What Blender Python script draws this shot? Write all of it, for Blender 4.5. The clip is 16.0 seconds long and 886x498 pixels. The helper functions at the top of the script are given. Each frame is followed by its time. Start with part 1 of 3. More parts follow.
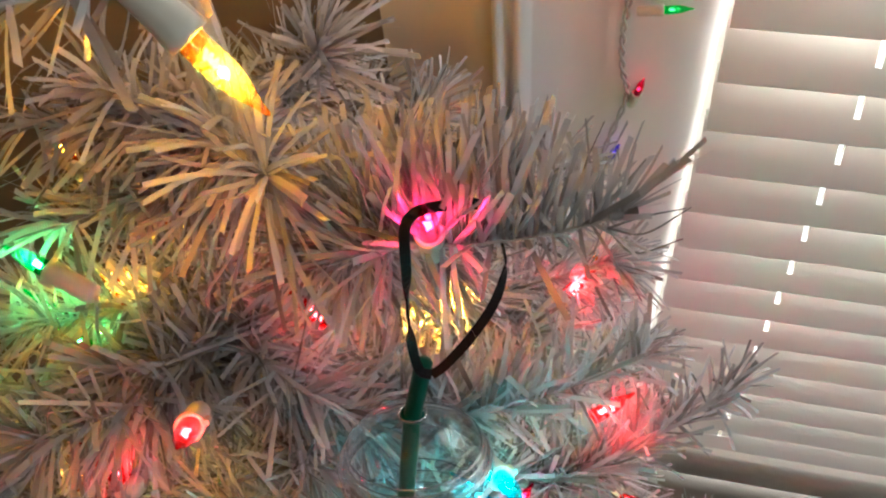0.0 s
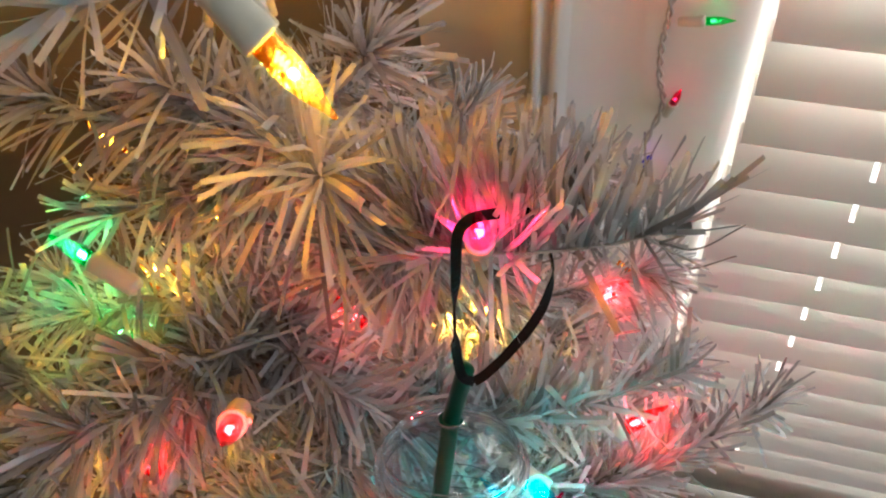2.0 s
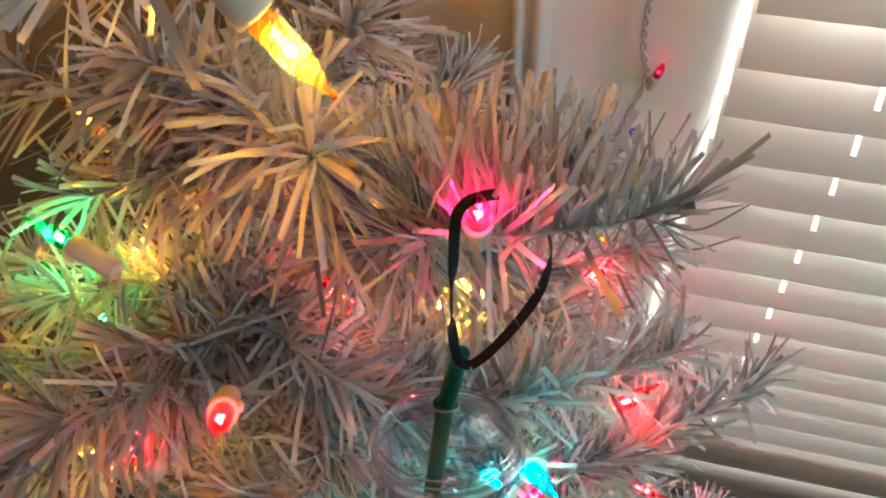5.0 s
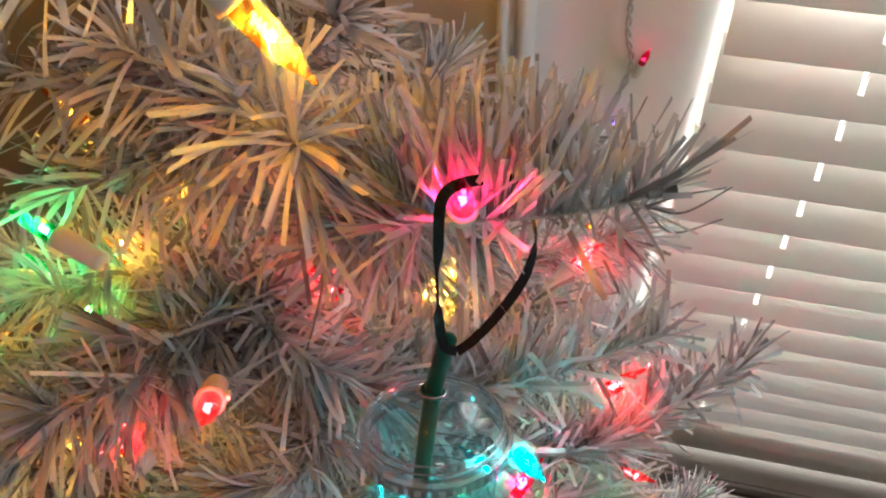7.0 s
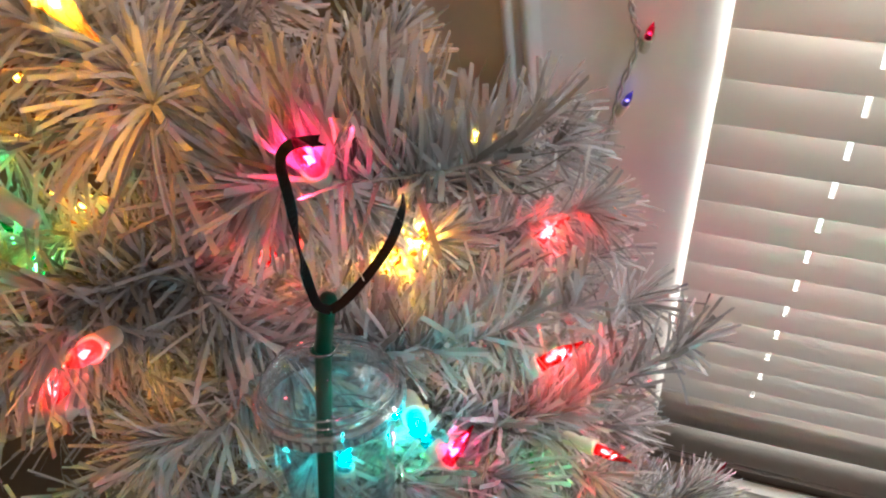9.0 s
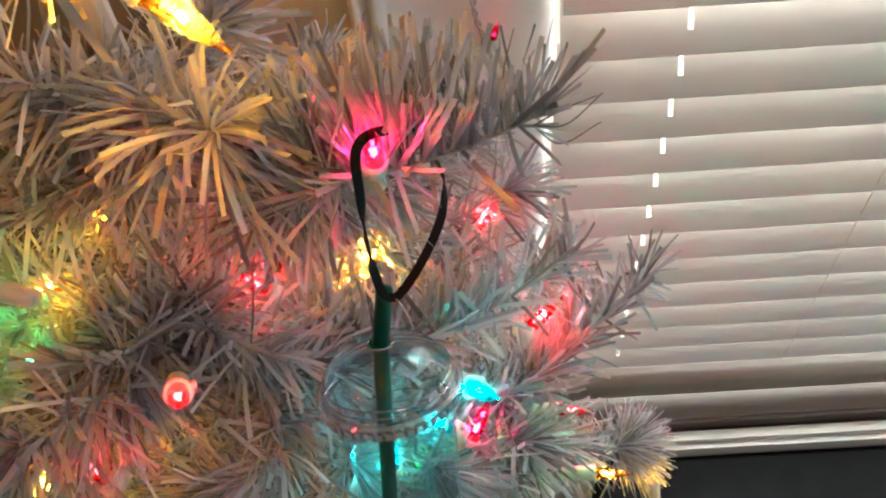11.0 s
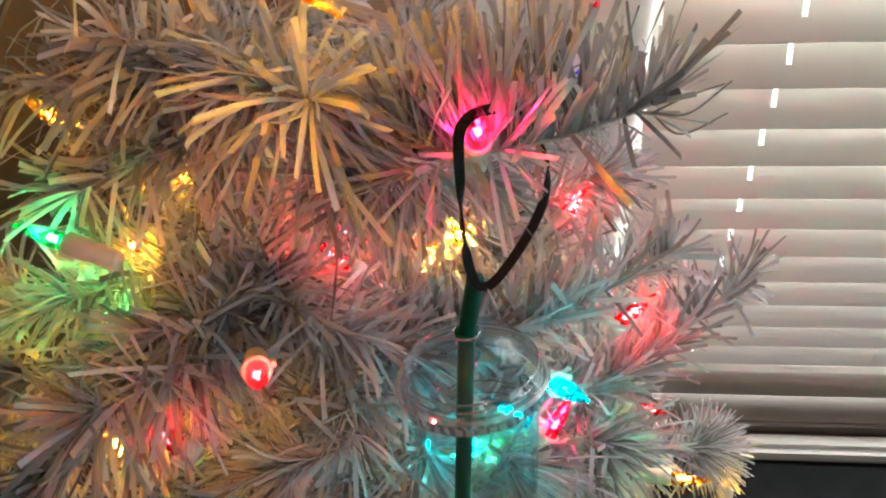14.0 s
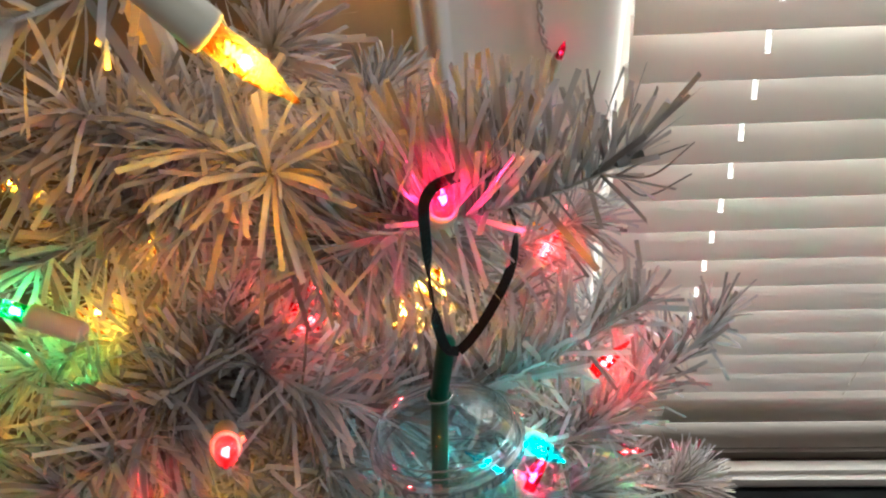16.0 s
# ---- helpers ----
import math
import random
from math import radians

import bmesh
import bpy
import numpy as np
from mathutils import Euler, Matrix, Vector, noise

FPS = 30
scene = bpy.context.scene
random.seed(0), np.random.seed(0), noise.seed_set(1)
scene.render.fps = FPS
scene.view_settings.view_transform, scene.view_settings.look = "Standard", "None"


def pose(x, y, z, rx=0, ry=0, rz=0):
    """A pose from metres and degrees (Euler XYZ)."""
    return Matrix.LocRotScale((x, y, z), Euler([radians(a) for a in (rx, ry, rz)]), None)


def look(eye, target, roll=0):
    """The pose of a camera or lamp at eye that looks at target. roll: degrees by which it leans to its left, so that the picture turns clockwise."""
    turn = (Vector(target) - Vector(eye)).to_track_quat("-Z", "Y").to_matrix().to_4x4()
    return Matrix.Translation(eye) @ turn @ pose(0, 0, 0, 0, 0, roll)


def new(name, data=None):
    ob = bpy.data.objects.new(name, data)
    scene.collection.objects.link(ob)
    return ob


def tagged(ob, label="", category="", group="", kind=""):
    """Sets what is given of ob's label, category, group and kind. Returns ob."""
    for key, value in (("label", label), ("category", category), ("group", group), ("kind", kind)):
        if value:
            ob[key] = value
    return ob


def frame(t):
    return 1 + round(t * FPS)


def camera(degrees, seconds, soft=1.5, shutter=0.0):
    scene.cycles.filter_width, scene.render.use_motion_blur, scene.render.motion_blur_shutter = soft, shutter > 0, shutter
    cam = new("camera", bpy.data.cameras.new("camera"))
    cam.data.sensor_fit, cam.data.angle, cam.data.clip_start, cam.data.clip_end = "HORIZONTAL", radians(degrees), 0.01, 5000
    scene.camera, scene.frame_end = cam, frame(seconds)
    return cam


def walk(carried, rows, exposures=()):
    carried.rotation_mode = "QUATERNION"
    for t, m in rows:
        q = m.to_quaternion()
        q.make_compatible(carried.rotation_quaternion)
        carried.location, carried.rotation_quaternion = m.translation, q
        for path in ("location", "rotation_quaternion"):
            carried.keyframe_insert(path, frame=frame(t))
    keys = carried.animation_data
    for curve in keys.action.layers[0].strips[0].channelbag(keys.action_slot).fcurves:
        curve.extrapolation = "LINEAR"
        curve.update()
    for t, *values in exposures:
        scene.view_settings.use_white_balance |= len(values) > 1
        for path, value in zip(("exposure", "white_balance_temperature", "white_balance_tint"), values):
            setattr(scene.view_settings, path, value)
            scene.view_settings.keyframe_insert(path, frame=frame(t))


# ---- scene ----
cam = camera(54.23, 16.0, soft=2.2)
PATH = [
    (0, (-0.14425, -0.44839, 1.40291), (-0.32881, 0.13215, 0.60987), -6.37),
    (0.5, (-0.14067, -0.45027, 1.40597), (-0.33195, 0.13503, 0.61803), -6.94),
    (1, (-0.13943, -0.45284, 1.40728), (-0.34446, 0.13320, 0.62336), -6.87),
    (1.5, (-0.14181, -0.45378, 1.40600), (-0.35066, 0.12770, 0.61970), -6.42),
    (2, (-0.15427, -0.44904, 1.40446), (-0.35442, 0.12738, 0.61220), -5.38),
    (2.5, (-0.16146, -0.44331, 1.40227), (-0.35196, 0.12471, 0.60161), -4.88),
    (3, (-0.16043, -0.44061, 1.40226), (-0.34381, 0.12121, 0.59558), -4.44),
    (3.5, (-0.15587, -0.44057, 1.39977), (-0.33732, 0.11920, 0.59123), -4.20),
    (5.8, (-0.16537, -0.44599, 1.40095), (-0.31853, 0.11065, 0.58443), -3.25),
    (6, (-0.16441, -0.44502, 1.39918), (-0.31624, 0.11034, 0.58155), -3.26),
    (6.5, (-0.16391, -0.44525, 1.39797), (-0.31377, 0.10663, 0.57762), -3.33),
    (7, (-0.16107, -0.44570, 1.40041), (-0.31099, 0.10804, 0.58132), -3.27),
    (7.5, (-0.15773, -0.44302, 1.40058), (-0.31261, 0.11210, 0.58335), -3.50),
    (8, (-0.14471, -0.43822, 1.39862), (-0.32829, 0.10824, 0.58150), -5.36),
    (8.5, (-0.10278, -0.42748, 1.39406), (-0.36620, 0.08414, 0.57623), -10.93),
    (8.7, (-0.08678, -0.42955, 1.39363), (-0.36909, 0.07350, 0.57678), -12.95),
    (10.8, (-0.17476, -0.48156, 1.40637), (-0.18001, 0.10435, 0.59601), -4.62),
    (11, (-0.16800, -0.47839, 1.40527), (-0.19144, 0.11059, 0.59745), -5.46),
    (11.5, (-0.15813, -0.46899, 1.40565), (-0.21013, 0.12125, 0.60009), -7.10),
    (12, (-0.16775, -0.45802, 1.39892), (-0.22566, 0.12347, 0.58743), -6.81),
    (12.5, (-0.17571, -0.45450, 1.39836), (-0.23581, 0.11550, 0.57892), -6.49),
    (13, (-0.17493, -0.44992, 1.38907), (-0.24178, 0.11491, 0.56657), -6.96),
    (13.5, (-0.17557, -0.45615, 1.38675), (-0.26730, 0.10151, 0.56176), -8.22),
    (14, (-0.17753, -0.46577, 1.39486), (-0.27884, 0.09763, 0.57491), -8.00),
    (14.5, (-0.17503, -0.46890, 1.39586), (-0.27275, 0.10243, 0.58098), -7.74),
    (15, (-0.17137, -0.46992, 1.40056), (-0.26423, 0.11054, 0.59158), -8.19),
    (15.5, (-0.17272, -0.46089, 1.39806), (-0.25647, 0.12646, 0.59308), -7.94),
    (16, (-0.17478, -0.45534, 1.39985), (-0.25071, 0.13386, 0.59543), -7.33),
]
walk(cam, [(t, look(eye, target, roll)) for t, eye, target, roll in PATH],
     exposures=((0.0, 0.0, 5950, 5), (3.5, 0.08, 5950, 5), (8.5, 0.06, 5950, 5), (11.0, 0.0, 5950, 5), (12.5, -0.18, 5950, 5), (14.5, 0.12, 5950, 5), (16.0, -0.06, 5950, 5)))
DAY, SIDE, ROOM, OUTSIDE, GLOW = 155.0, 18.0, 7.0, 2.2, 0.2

# ---- world, light ----
world = bpy.data.worlds.new("world")
scene.world = world
world.use_nodes = True
wn = world.node_tree.nodes
wl = world.node_tree.links
sky = wn.new("ShaderNodeTexSky")
sky.sky_type, sky.sun_disc = "NISHITA", False
sky.sun_elevation, sky.sun_rotation = radians(35), radians(150)
wn["Background"].inputs["Strength"].default_value = 0.12
wl.new(sky.outputs[0], wn["Background"].inputs["Color"])


def lamp(name, kind, m, energy, color, size=0.1, size_y=None):
    d = bpy.data.lights.new(name, kind)
    d.energy, d.color = energy, color
    if kind == "AREA":
        d.shape, d.size, d.size_y = "RECTANGLE", size, size_y or size
    ob = new(name, d)
    ob.matrix_world = m
    return ob


# daylight in the window opening, behind the blind, and the room's ceiling light
lamp("window_daylight", "AREA", look((0.45, 0.85, 1.46), (0.45, 0.0, 0.72)), DAY, (1.0, 0.97, 0.93), 1.6, 1.2)
# Side light from an unseen window, added to brighten the casing and needles
lamp("added_side_light", "AREA", look((2.62, -1.2, 1.45), (0.0, -0.6, 1.2)), SIDE, (0.88, 0.94, 1.0), 1.25, 1.15)
lamp("ceiling_bulb", "AREA", look((0.5, -1.9, 2.38), (0.5, -1.9, 0)), ROOM, (1.0, 0.94, 0.87), 0.45)

scene.cycles.transparent_max_bounces = 32

# ---- materials ----


class Mat:
    """A node material with a principled shader and small helpers."""

    def __init__(self, name, color=(0.8, 0.8, 0.8), rough=0.5, metal=0.0):
        self.m = bpy.data.materials.new(name)
        self.m.use_nodes = True
        self.t = self.m.node_tree
        self.n, self.l = self.t.nodes, self.t.links
        self.b = self.n["Principled BSDF"]
        self.out = self.n["Material Output"]
        self.set("Base Color", (*color, 1)), self.set("Roughness", rough), self.set("Metallic", metal)

    def set(self, key, value):
        self.b.inputs[key].default_value = value
        return self

    def node(self, kind, **values):
        node = self.n.new(kind)
        for key, value in values.items():
            node.inputs[key.replace("_", " ")].default_value = value
        return node

    def noise(self, scale, detail=4.0, rough=0.6, stretch=None):
        tc = self.n.new("ShaderNodeTexCoord")
        tex = self.node("ShaderNodeTexNoise", Scale=scale, Detail=detail, Roughness=rough)
        if stretch:
            mp = self.n.new("ShaderNodeMapping")
            mp.inputs["Scale"].default_value = stretch
            self.l.new(tc.outputs["Object"], mp.inputs["Vector"])
            self.l.new(mp.outputs["Vector"], tex.inputs["Vector"])
        else:
            self.l.new(tc.outputs["Object"], tex.inputs["Vector"])
        return tex.outputs["Fac"]

    def ramp(self, fac, stops):
        r = self.n.new("ShaderNodeValToRGB")
        e = r.color_ramp.elements
        while len(e) < len(stops):
            e.new(0.5)
        for el, (p, c) in zip(e, stops):
            el.position, el.color = p, (*c, 1)
        self.l.new(fac, r.inputs["Fac"])
        return r.outputs["Color"]

    def sheen(self, low=0.05, high=0.75, power=4.0):
        """How much a thin clear wall mirrors: little face on, much at its edges."""
        w = self.node("ShaderNodeLayerWeight", Blend=0.5)
        p = self.n.new("ShaderNodeMath")
        p.operation, p.inputs[1].default_value = "POWER", power
        self.l.new(w.outputs["Facing"], p.inputs[0])
        s = self.n.new("ShaderNodeMath")
        s.operation, s.inputs[1].default_value, s.inputs[2].default_value = "MULTIPLY_ADD", high - low, low
        self.l.new(p.outputs[0], s.inputs[0])
        return s.outputs[0]

    def colour(self, socket):
        self.l.new(socket, self.b.inputs["Base Color"])
        return self

    def bump(self, fac, strength=0.2, distance=0.002):
        b = self.node("ShaderNodeBump", Strength=strength, Distance=distance)
        self.l.new(fac, b.inputs["Height"])
        self.l.new(b.outputs["Normal"], self.b.inputs["Normal"])
        return self


def paint(name, c, rough=0.5, vary=0.08, bump=0.15, scale=6):
    m = Mat(name, c, rough)
    f = m.noise(scale, 5)
    m.colour(m.ramp(f, [(0.3, tuple(v * (1 - vary) for v in c)), (0.7, tuple(min(1, v * (1 + vary)) for v in c))]))
    m.bump(m.noise(350, 3), bump, 0.0004)
    return m.m


WALL_PAINT = paint("beige_wall_paint", (0.66, 0.56, 0.44), 0.7, 0.05, 0.4)
# The corner wall's unlit darkness is put into this brown
SHADED_WALL = paint("shaded_wall_brown", (0.16, 0.105, 0.06), 0.75, 0.07, 0.4)
TRIM = paint("white_trim_paint", (0.78, 0.74, 0.70), 0.28, 0.04, 0.08)
CEILING = paint("ceiling_paint", (0.78, 0.76, 0.72), 0.85, 0.03, 0.4)
BLIND = paint("cream_slat", (0.73, 0.685, 0.63), 0.42, 0.03, 0.05, 3)
bt = BLIND.node_tree
btr, bmix = bt.nodes.new("ShaderNodeBsdfTranslucent"), bt.nodes.new("ShaderNodeMixShader")
btr.inputs["Color"].default_value, bmix.inputs[0].default_value = (0.72, 0.64, 0.54, 1), 0.03
bt.links.new(bt.nodes["Principled BSDF"].outputs[0], bmix.inputs[1]), bt.links.new(btr.outputs[0], bmix.inputs[2])
bt.links.new(bmix.outputs[0], bt.nodes["Material Output"].inputs["Surface"])
FLOOR = paint("brown_carpet", (0.13, 0.095, 0.07), 0.95, 0.25, 1.0, 40)
DARK_CLOTH = paint("dark_upholstery", (0.008, 0.008, 0.008), 0.9, 0.3, 0.8, 25)
DARK_CLOTH.node_tree.nodes["Principled BSDF"].inputs["Specular IOR Level"].default_value = 0.1
LEDGE = paint("grey_painted_ledge", (0.52, 0.48, 0.42), 0.5, 0.1, 0.2)
CORD = paint("cream_cord", (0.62, 0.56, 0.48), 0.8, 0.05, 0.3)
# Sill colour darkened to stand for the shadow it lies in
SILL = paint("shadowed_sill_brown", (0.15, 0.12, 0.095), 0.5, 0.08, 0.15)


def needle_material():
    m = Mat("white_pvc_needle", (0.8, 0.78, 0.75), 0.30)
    g = m.n.new("ShaderNodeNewGeometry")
    c = m.ramp(g.outputs["Random Per Island"], [(0.0, (0.18, 0.155, 0.14)), (0.2, (0.33, 0.305, 0.295)), (0.5, (0.45, 0.435, 0.44)), (0.8, (0.56, 0.555, 0.575)), (1.0, (0.38, 0.345, 0.32))])
    m.colour(c)
    m.set("Specular IOR Level", 0.55)
    tr = m.n.new("ShaderNodeBsdfTranslucent")
    m.l.new(c, tr.inputs["Color"])
    mix = m.node("ShaderNodeMixShader", Fac=0.36)
    m.l.new(m.b.outputs[0], mix.inputs[1])
    m.l.new(tr.outputs[0], mix.inputs[2])
    m.l.new(mix.outputs[0], m.out.inputs["Surface"])
    m.bump(m.noise(1200, 2), 0.15, 0.0002)
    return m.m


NEEDLE = needle_material()
STEM = paint("twisted_wire_stem", (0.42, 0.39, 0.35), 0.5, 0.2, 0.3, 200)
WIRE = paint("white_wire", (0.46, 0.43, 0.40), 0.45, 0.08, 0.1, 60)
SOCKET = paint("white_socket", (0.58, 0.55, 0.45), 0.4, 0.06, 0.1, 80)
STUB = paint("dark_plastic_end", (0.16, 0.15, 0.14), 0.5, 0.2, 0.2, 300)
TRUNK = paint("white_metal_pole", (0.5, 0.48, 0.45), 0.4, 0.1, 0.1)
RIBBON = paint("black_satin_ribbon", (0.004, 0.005, 0.005), 0.6, 0.3, 0.6, 500)
RIBBON.node_tree.nodes["Principled BSDF"].inputs["Specular IOR Level"].default_value = 0.15
PRINT = paint("dark_print", (0.02, 0.05, 0.04), 0.5, 0.1, 0.0)


def straw_material():
    m = Mat("green_straw", (0.004, 0.06, 0.035), 0.32)
    m.set("Specular IOR Level", 0.12)
    tr = m.node("ShaderNodeBsdfTranslucent", Color=(0.01, 0.3, 0.2, 1))
    mix = m.node("ShaderNodeMixShader", Fac=0.15)
    m.l.new(m.b.outputs[0], mix.inputs[1]), m.l.new(tr.outputs[0], mix.inputs[2])
    m.l.new(mix.outputs[0], m.out.inputs["Surface"])
    return m.m


def clear_material(name, tint=(0.80, 0.88, 0.92), haze_share=0.014, low=0.045, high=0.85, power=3.4):
    """Thin clear plastic: it lets light straight through and shines at its edges."""
    m = Mat(name)
    see = m.node("ShaderNodeBsdfTransparent", Color=(*tint, 1))
    gl = m.node("ShaderNodeBsdfGlossy", Roughness=0.06)
    mix = m.n.new("ShaderNodeMixShader")
    m.l.new(m.sheen(low, high, power), mix.inputs[0]), m.l.new(see.outputs[0], mix.inputs[1]), m.l.new(gl.outputs[0], mix.inputs[2])
    haze = m.node("ShaderNodeBsdfDiffuse", Color=(0.72, 0.84, 0.90, 1))
    both = m.node("ShaderNodeMixShader", Fac=haze_share)
    m.l.new(mix.outputs[0], both.inputs[1]), m.l.new(haze.outputs[0], both.inputs[2])
    m.l.new(both.outputs[0], m.out.inputs["Surface"])
    return m.m


STRAW = straw_material()
CLEAR = clear_material("clear_cup_plastic")
PANE = clear_material("window_glass", (0.97, 0.98, 0.98), 0.0, 0.04, 0.7, 5.0)
RIM_PLASTIC = clear_material("thick_clear_plastic", (0.50, 0.60, 0.66), 0.08, 0.30, 0.9, 1.4)


def glass_material(name, tint):
    """Coloured lamp glass: clear in its colour, a little cloudy, shiny."""
    m = Mat(name)
    see = m.node("ShaderNodeBsdfTransparent", Color=(*tint, 1))
    milk = m.node("ShaderNodeBsdfTranslucent", Color=(*[min(1, v * 1.0) for v in tint], 1))
    a = m.node("ShaderNodeMixShader", Fac=0.035)
    m.l.new(see.outputs[0], a.inputs[1]), m.l.new(milk.outputs[0], a.inputs[2])
    gl = m.node("ShaderNodeBsdfGlossy", Roughness=0.08)
    mix = m.n.new("ShaderNodeMixShader")
    m.l.new(m.sheen(), mix.inputs[0]), m.l.new(a.outputs[0], mix.inputs[1]), m.l.new(gl.outputs[0], mix.inputs[2])
    m.l.new(mix.outputs[0], m.out.inputs["Surface"])
    return m.m


def glow_material(name, color, strength):
    m = bpy.data.materials.new(name)
    m.use_nodes = True
    n = m.node_tree.nodes
    n.remove(n["Principled BSDF"])
    e = n.new("ShaderNodeEmission")
    e.inputs["Color"].default_value, e.inputs["Strength"].default_value = (*color, 1), strength
    m.node_tree.links.new(e.outputs[0], n["Material Output"].inputs["Surface"])
    return m


TINTS = {
    "yellow": (1.0, 0.50, 0.05), "green": (0.08, 0.95, 0.30), "red": (1.0, 0.03, 0.05),
    "amber": (1.0, 0.40, 0.012), "pink": (1.0, 0.02, 0.16), "blue": (0.03, 0.75, 0.95), "violet": (0.25, 0.2, 1.0),
}
GLASS = {k: glass_material(k + "_lamp_glass", v) for k, v in TINTS.items()}
HOT = glow_material("filament", (1.0, 0.86, 0.62), 60.0)
WARM = glow_material("dim_filament", (1.0, 0.86, 0.62), 5.0)
HOT.cycles.emission_sampling = WARM.cycles.emission_sampling = "NONE"
# the mini lights' power in watts
STRONG, BRIGHT, SOFT, MILD, FAINT, DIM = (GLOW * k for k in (1.9, 1.0, 0.52, 0.29, 0.20, 0.006))
CEIL_GLOW = glow_material("ceiling_diffuser", (1.0, 0.86, 0.7), 2.0)

# ---- building helpers ----


def finish(name, me, material, parent=None, label="", smooth=False):
    me.materials.append(material)
    if smooth:
        me.shade_smooth()
    ob = new(name, me)
    if parent:
        ob.parent = parent
    return tagged(ob, label)


def part(name, bm, material, parent=None, label="", smooth=False):
    me = bpy.data.meshes.new(name)
    bm.to_mesh(me)
    bm.free()
    return finish(name, me, material, parent, label, smooth)


def thing(name, at, label, category, group="", kind=""):
    ob = new(name)
    ob.location = at
    ob.empty_display_size = 0.01
    return tagged(ob, label, category, group, kind)


def box(bm, lo, hi, bevel=0.0):
    lo, hi = Vector(lo), Vector(hi)
    r = bmesh.ops.create_cube(bm, size=1, matrix=Matrix.Translation((lo + hi) / 2) @ Matrix.Diagonal((*(hi - lo), 1)))
    if bevel:
        edges = {e for v in r["verts"] for e in v.link_edges}
        bmesh.ops.bevel(bm, geom=list(edges), offset=bevel, segments=2, affect="EDGES")
    return bm


def boxed(lo, hi, bevel=0.0):
    return box(bmesh.new(), lo, hi, bevel)


def lathe(profile, n=24, bm=None, m=None):
    """A body of revolution about z from (radius, height) pairs."""
    bm = bm or bmesh.new()
    m = m or Matrix()
    rings = []
    for r, z in profile:
        if r < 1e-6:
            rings.append([bm.verts.new(m @ Vector((0, 0, z)))])
        else:
            rings.append([bm.verts.new(m @ Vector((r * math.cos(2 * math.pi * k / n), r * math.sin(2 * math.pi * k / n), z))) for k in range(n)])
    for a, b in zip(rings, rings[1:]):
        for k in range(n):
            j = (k + 1) % n
            q = [a[k % len(a)], a[j % len(a)], b[j % len(b)], b[k % len(b)]]
            q = list(dict.fromkeys(q))
            if len(q) > 2:
                bm.faces.new(q)
    return bm


def spline(pts, n=8):
    """Points of a Catmull-Rom curve through pts."""
    p = [Vector(v) for v in pts]
    p = [2 * p[0] - p[1]] + p + [2 * p[-1] - p[-2]]
    out = []
    for a, b, c, d in zip(p, p[1:], p[2:], p[3:]):
        for k in range(n):
            t = k / n
            out.append(0.5 * (2 * b + (c - a) * t + (2 * a - 5 * b + 4 * c - d) * t * t + (3 * b - a - 3 * c + d) * t ** 3))
    return out + [p[-2]]


def tube(pts, radius, sides=6, bm=None, taper=1.0):
    bm = bm or bmesh.new()
    rings = []
    up = Vector((0.3, 0.2, 0.93))
    for i, p in enumerate(pts):
        d = (pts[min(i + 1, len(pts) - 1)] - pts[max(i - 1, 0)]).normalized()
        a = d.cross(up).normalized()
        b = d.cross(a)
        up = -b if b.dot(up) < 0 else b
        r = radius * (1 + (taper - 1) * i / max(1, len(pts) - 1))
        b = a.cross(d)
        rings.append([bm.verts.new(p + r * (math.cos(2 * math.pi * k / sides) * a + math.sin(2 * math.pi * k / sides) * b)) for k in range(sides)])
        up = b
    for a, b in zip(rings, rings[1:]):
        for k in range(sides):
            bm.faces.new((a[k], a[(k + 1) % sides], b[(k + 1) % sides], b[k]))
    bm.faces.new(rings[0]), bm.faces.new(rings[-1][::-1])
    return bm


# ---- the room ----
def wall(name, lo, hi, mat, label):
    return tagged(part(name, boxed(lo, hi), mat), label, "wall", kind="structure")


tagged(part("floor", boxed((-2.6, -3.6, -0.1), (2.6, 0.2, 0.0)), FLOOR), "brown carpeted floor under the tree", "floor", kind="structure")
tagged(part("ceiling", boxed((-2.6, -3.6, 2.45), (2.6, 0.2, 2.55)), CEILING), "plain off-white painted ceiling", "ceiling", kind="structure")
WT = 0.14          # wall thickness
WX0, WX1, WZ0, WZ1 = -0.10, 0.98, 0.415, 1.62   # window opening
wall("wall_window", (-0.3135, 0.004, 0), (WX0, WT, 2.45), WALL_PAINT, "beige painted wall beside the window")
wall("wall_window_east", (WX1, 0.004, 0), (2.5, WT, 2.45), WALL_PAINT, "beige painted wall beyond the window")
wall("wall_window_below", (WX0, 0.004, 0), (WX1, WT, WZ0 - 0.03), WALL_PAINT, "beige painted wall under the window")
wall("wall_window_above", (WX0, 0.004, WZ1), (WX1, WT, 2.45), WALL_PAINT, "beige painted wall over the window")
# East wall with an opening for the added, unseen window that brings side light
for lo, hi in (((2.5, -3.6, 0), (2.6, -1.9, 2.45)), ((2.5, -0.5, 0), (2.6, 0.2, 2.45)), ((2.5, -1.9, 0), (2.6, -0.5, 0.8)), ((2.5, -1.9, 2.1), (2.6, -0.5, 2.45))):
    wall("wall_east", lo, hi, WALL_PAINT, "beige painted side wall round the added, unseen window")
win2 = thing("unseen_window", (2.55, -1.2, 0.8), "unseen white framed window added on the side wall for side light", "window", kind="structure")
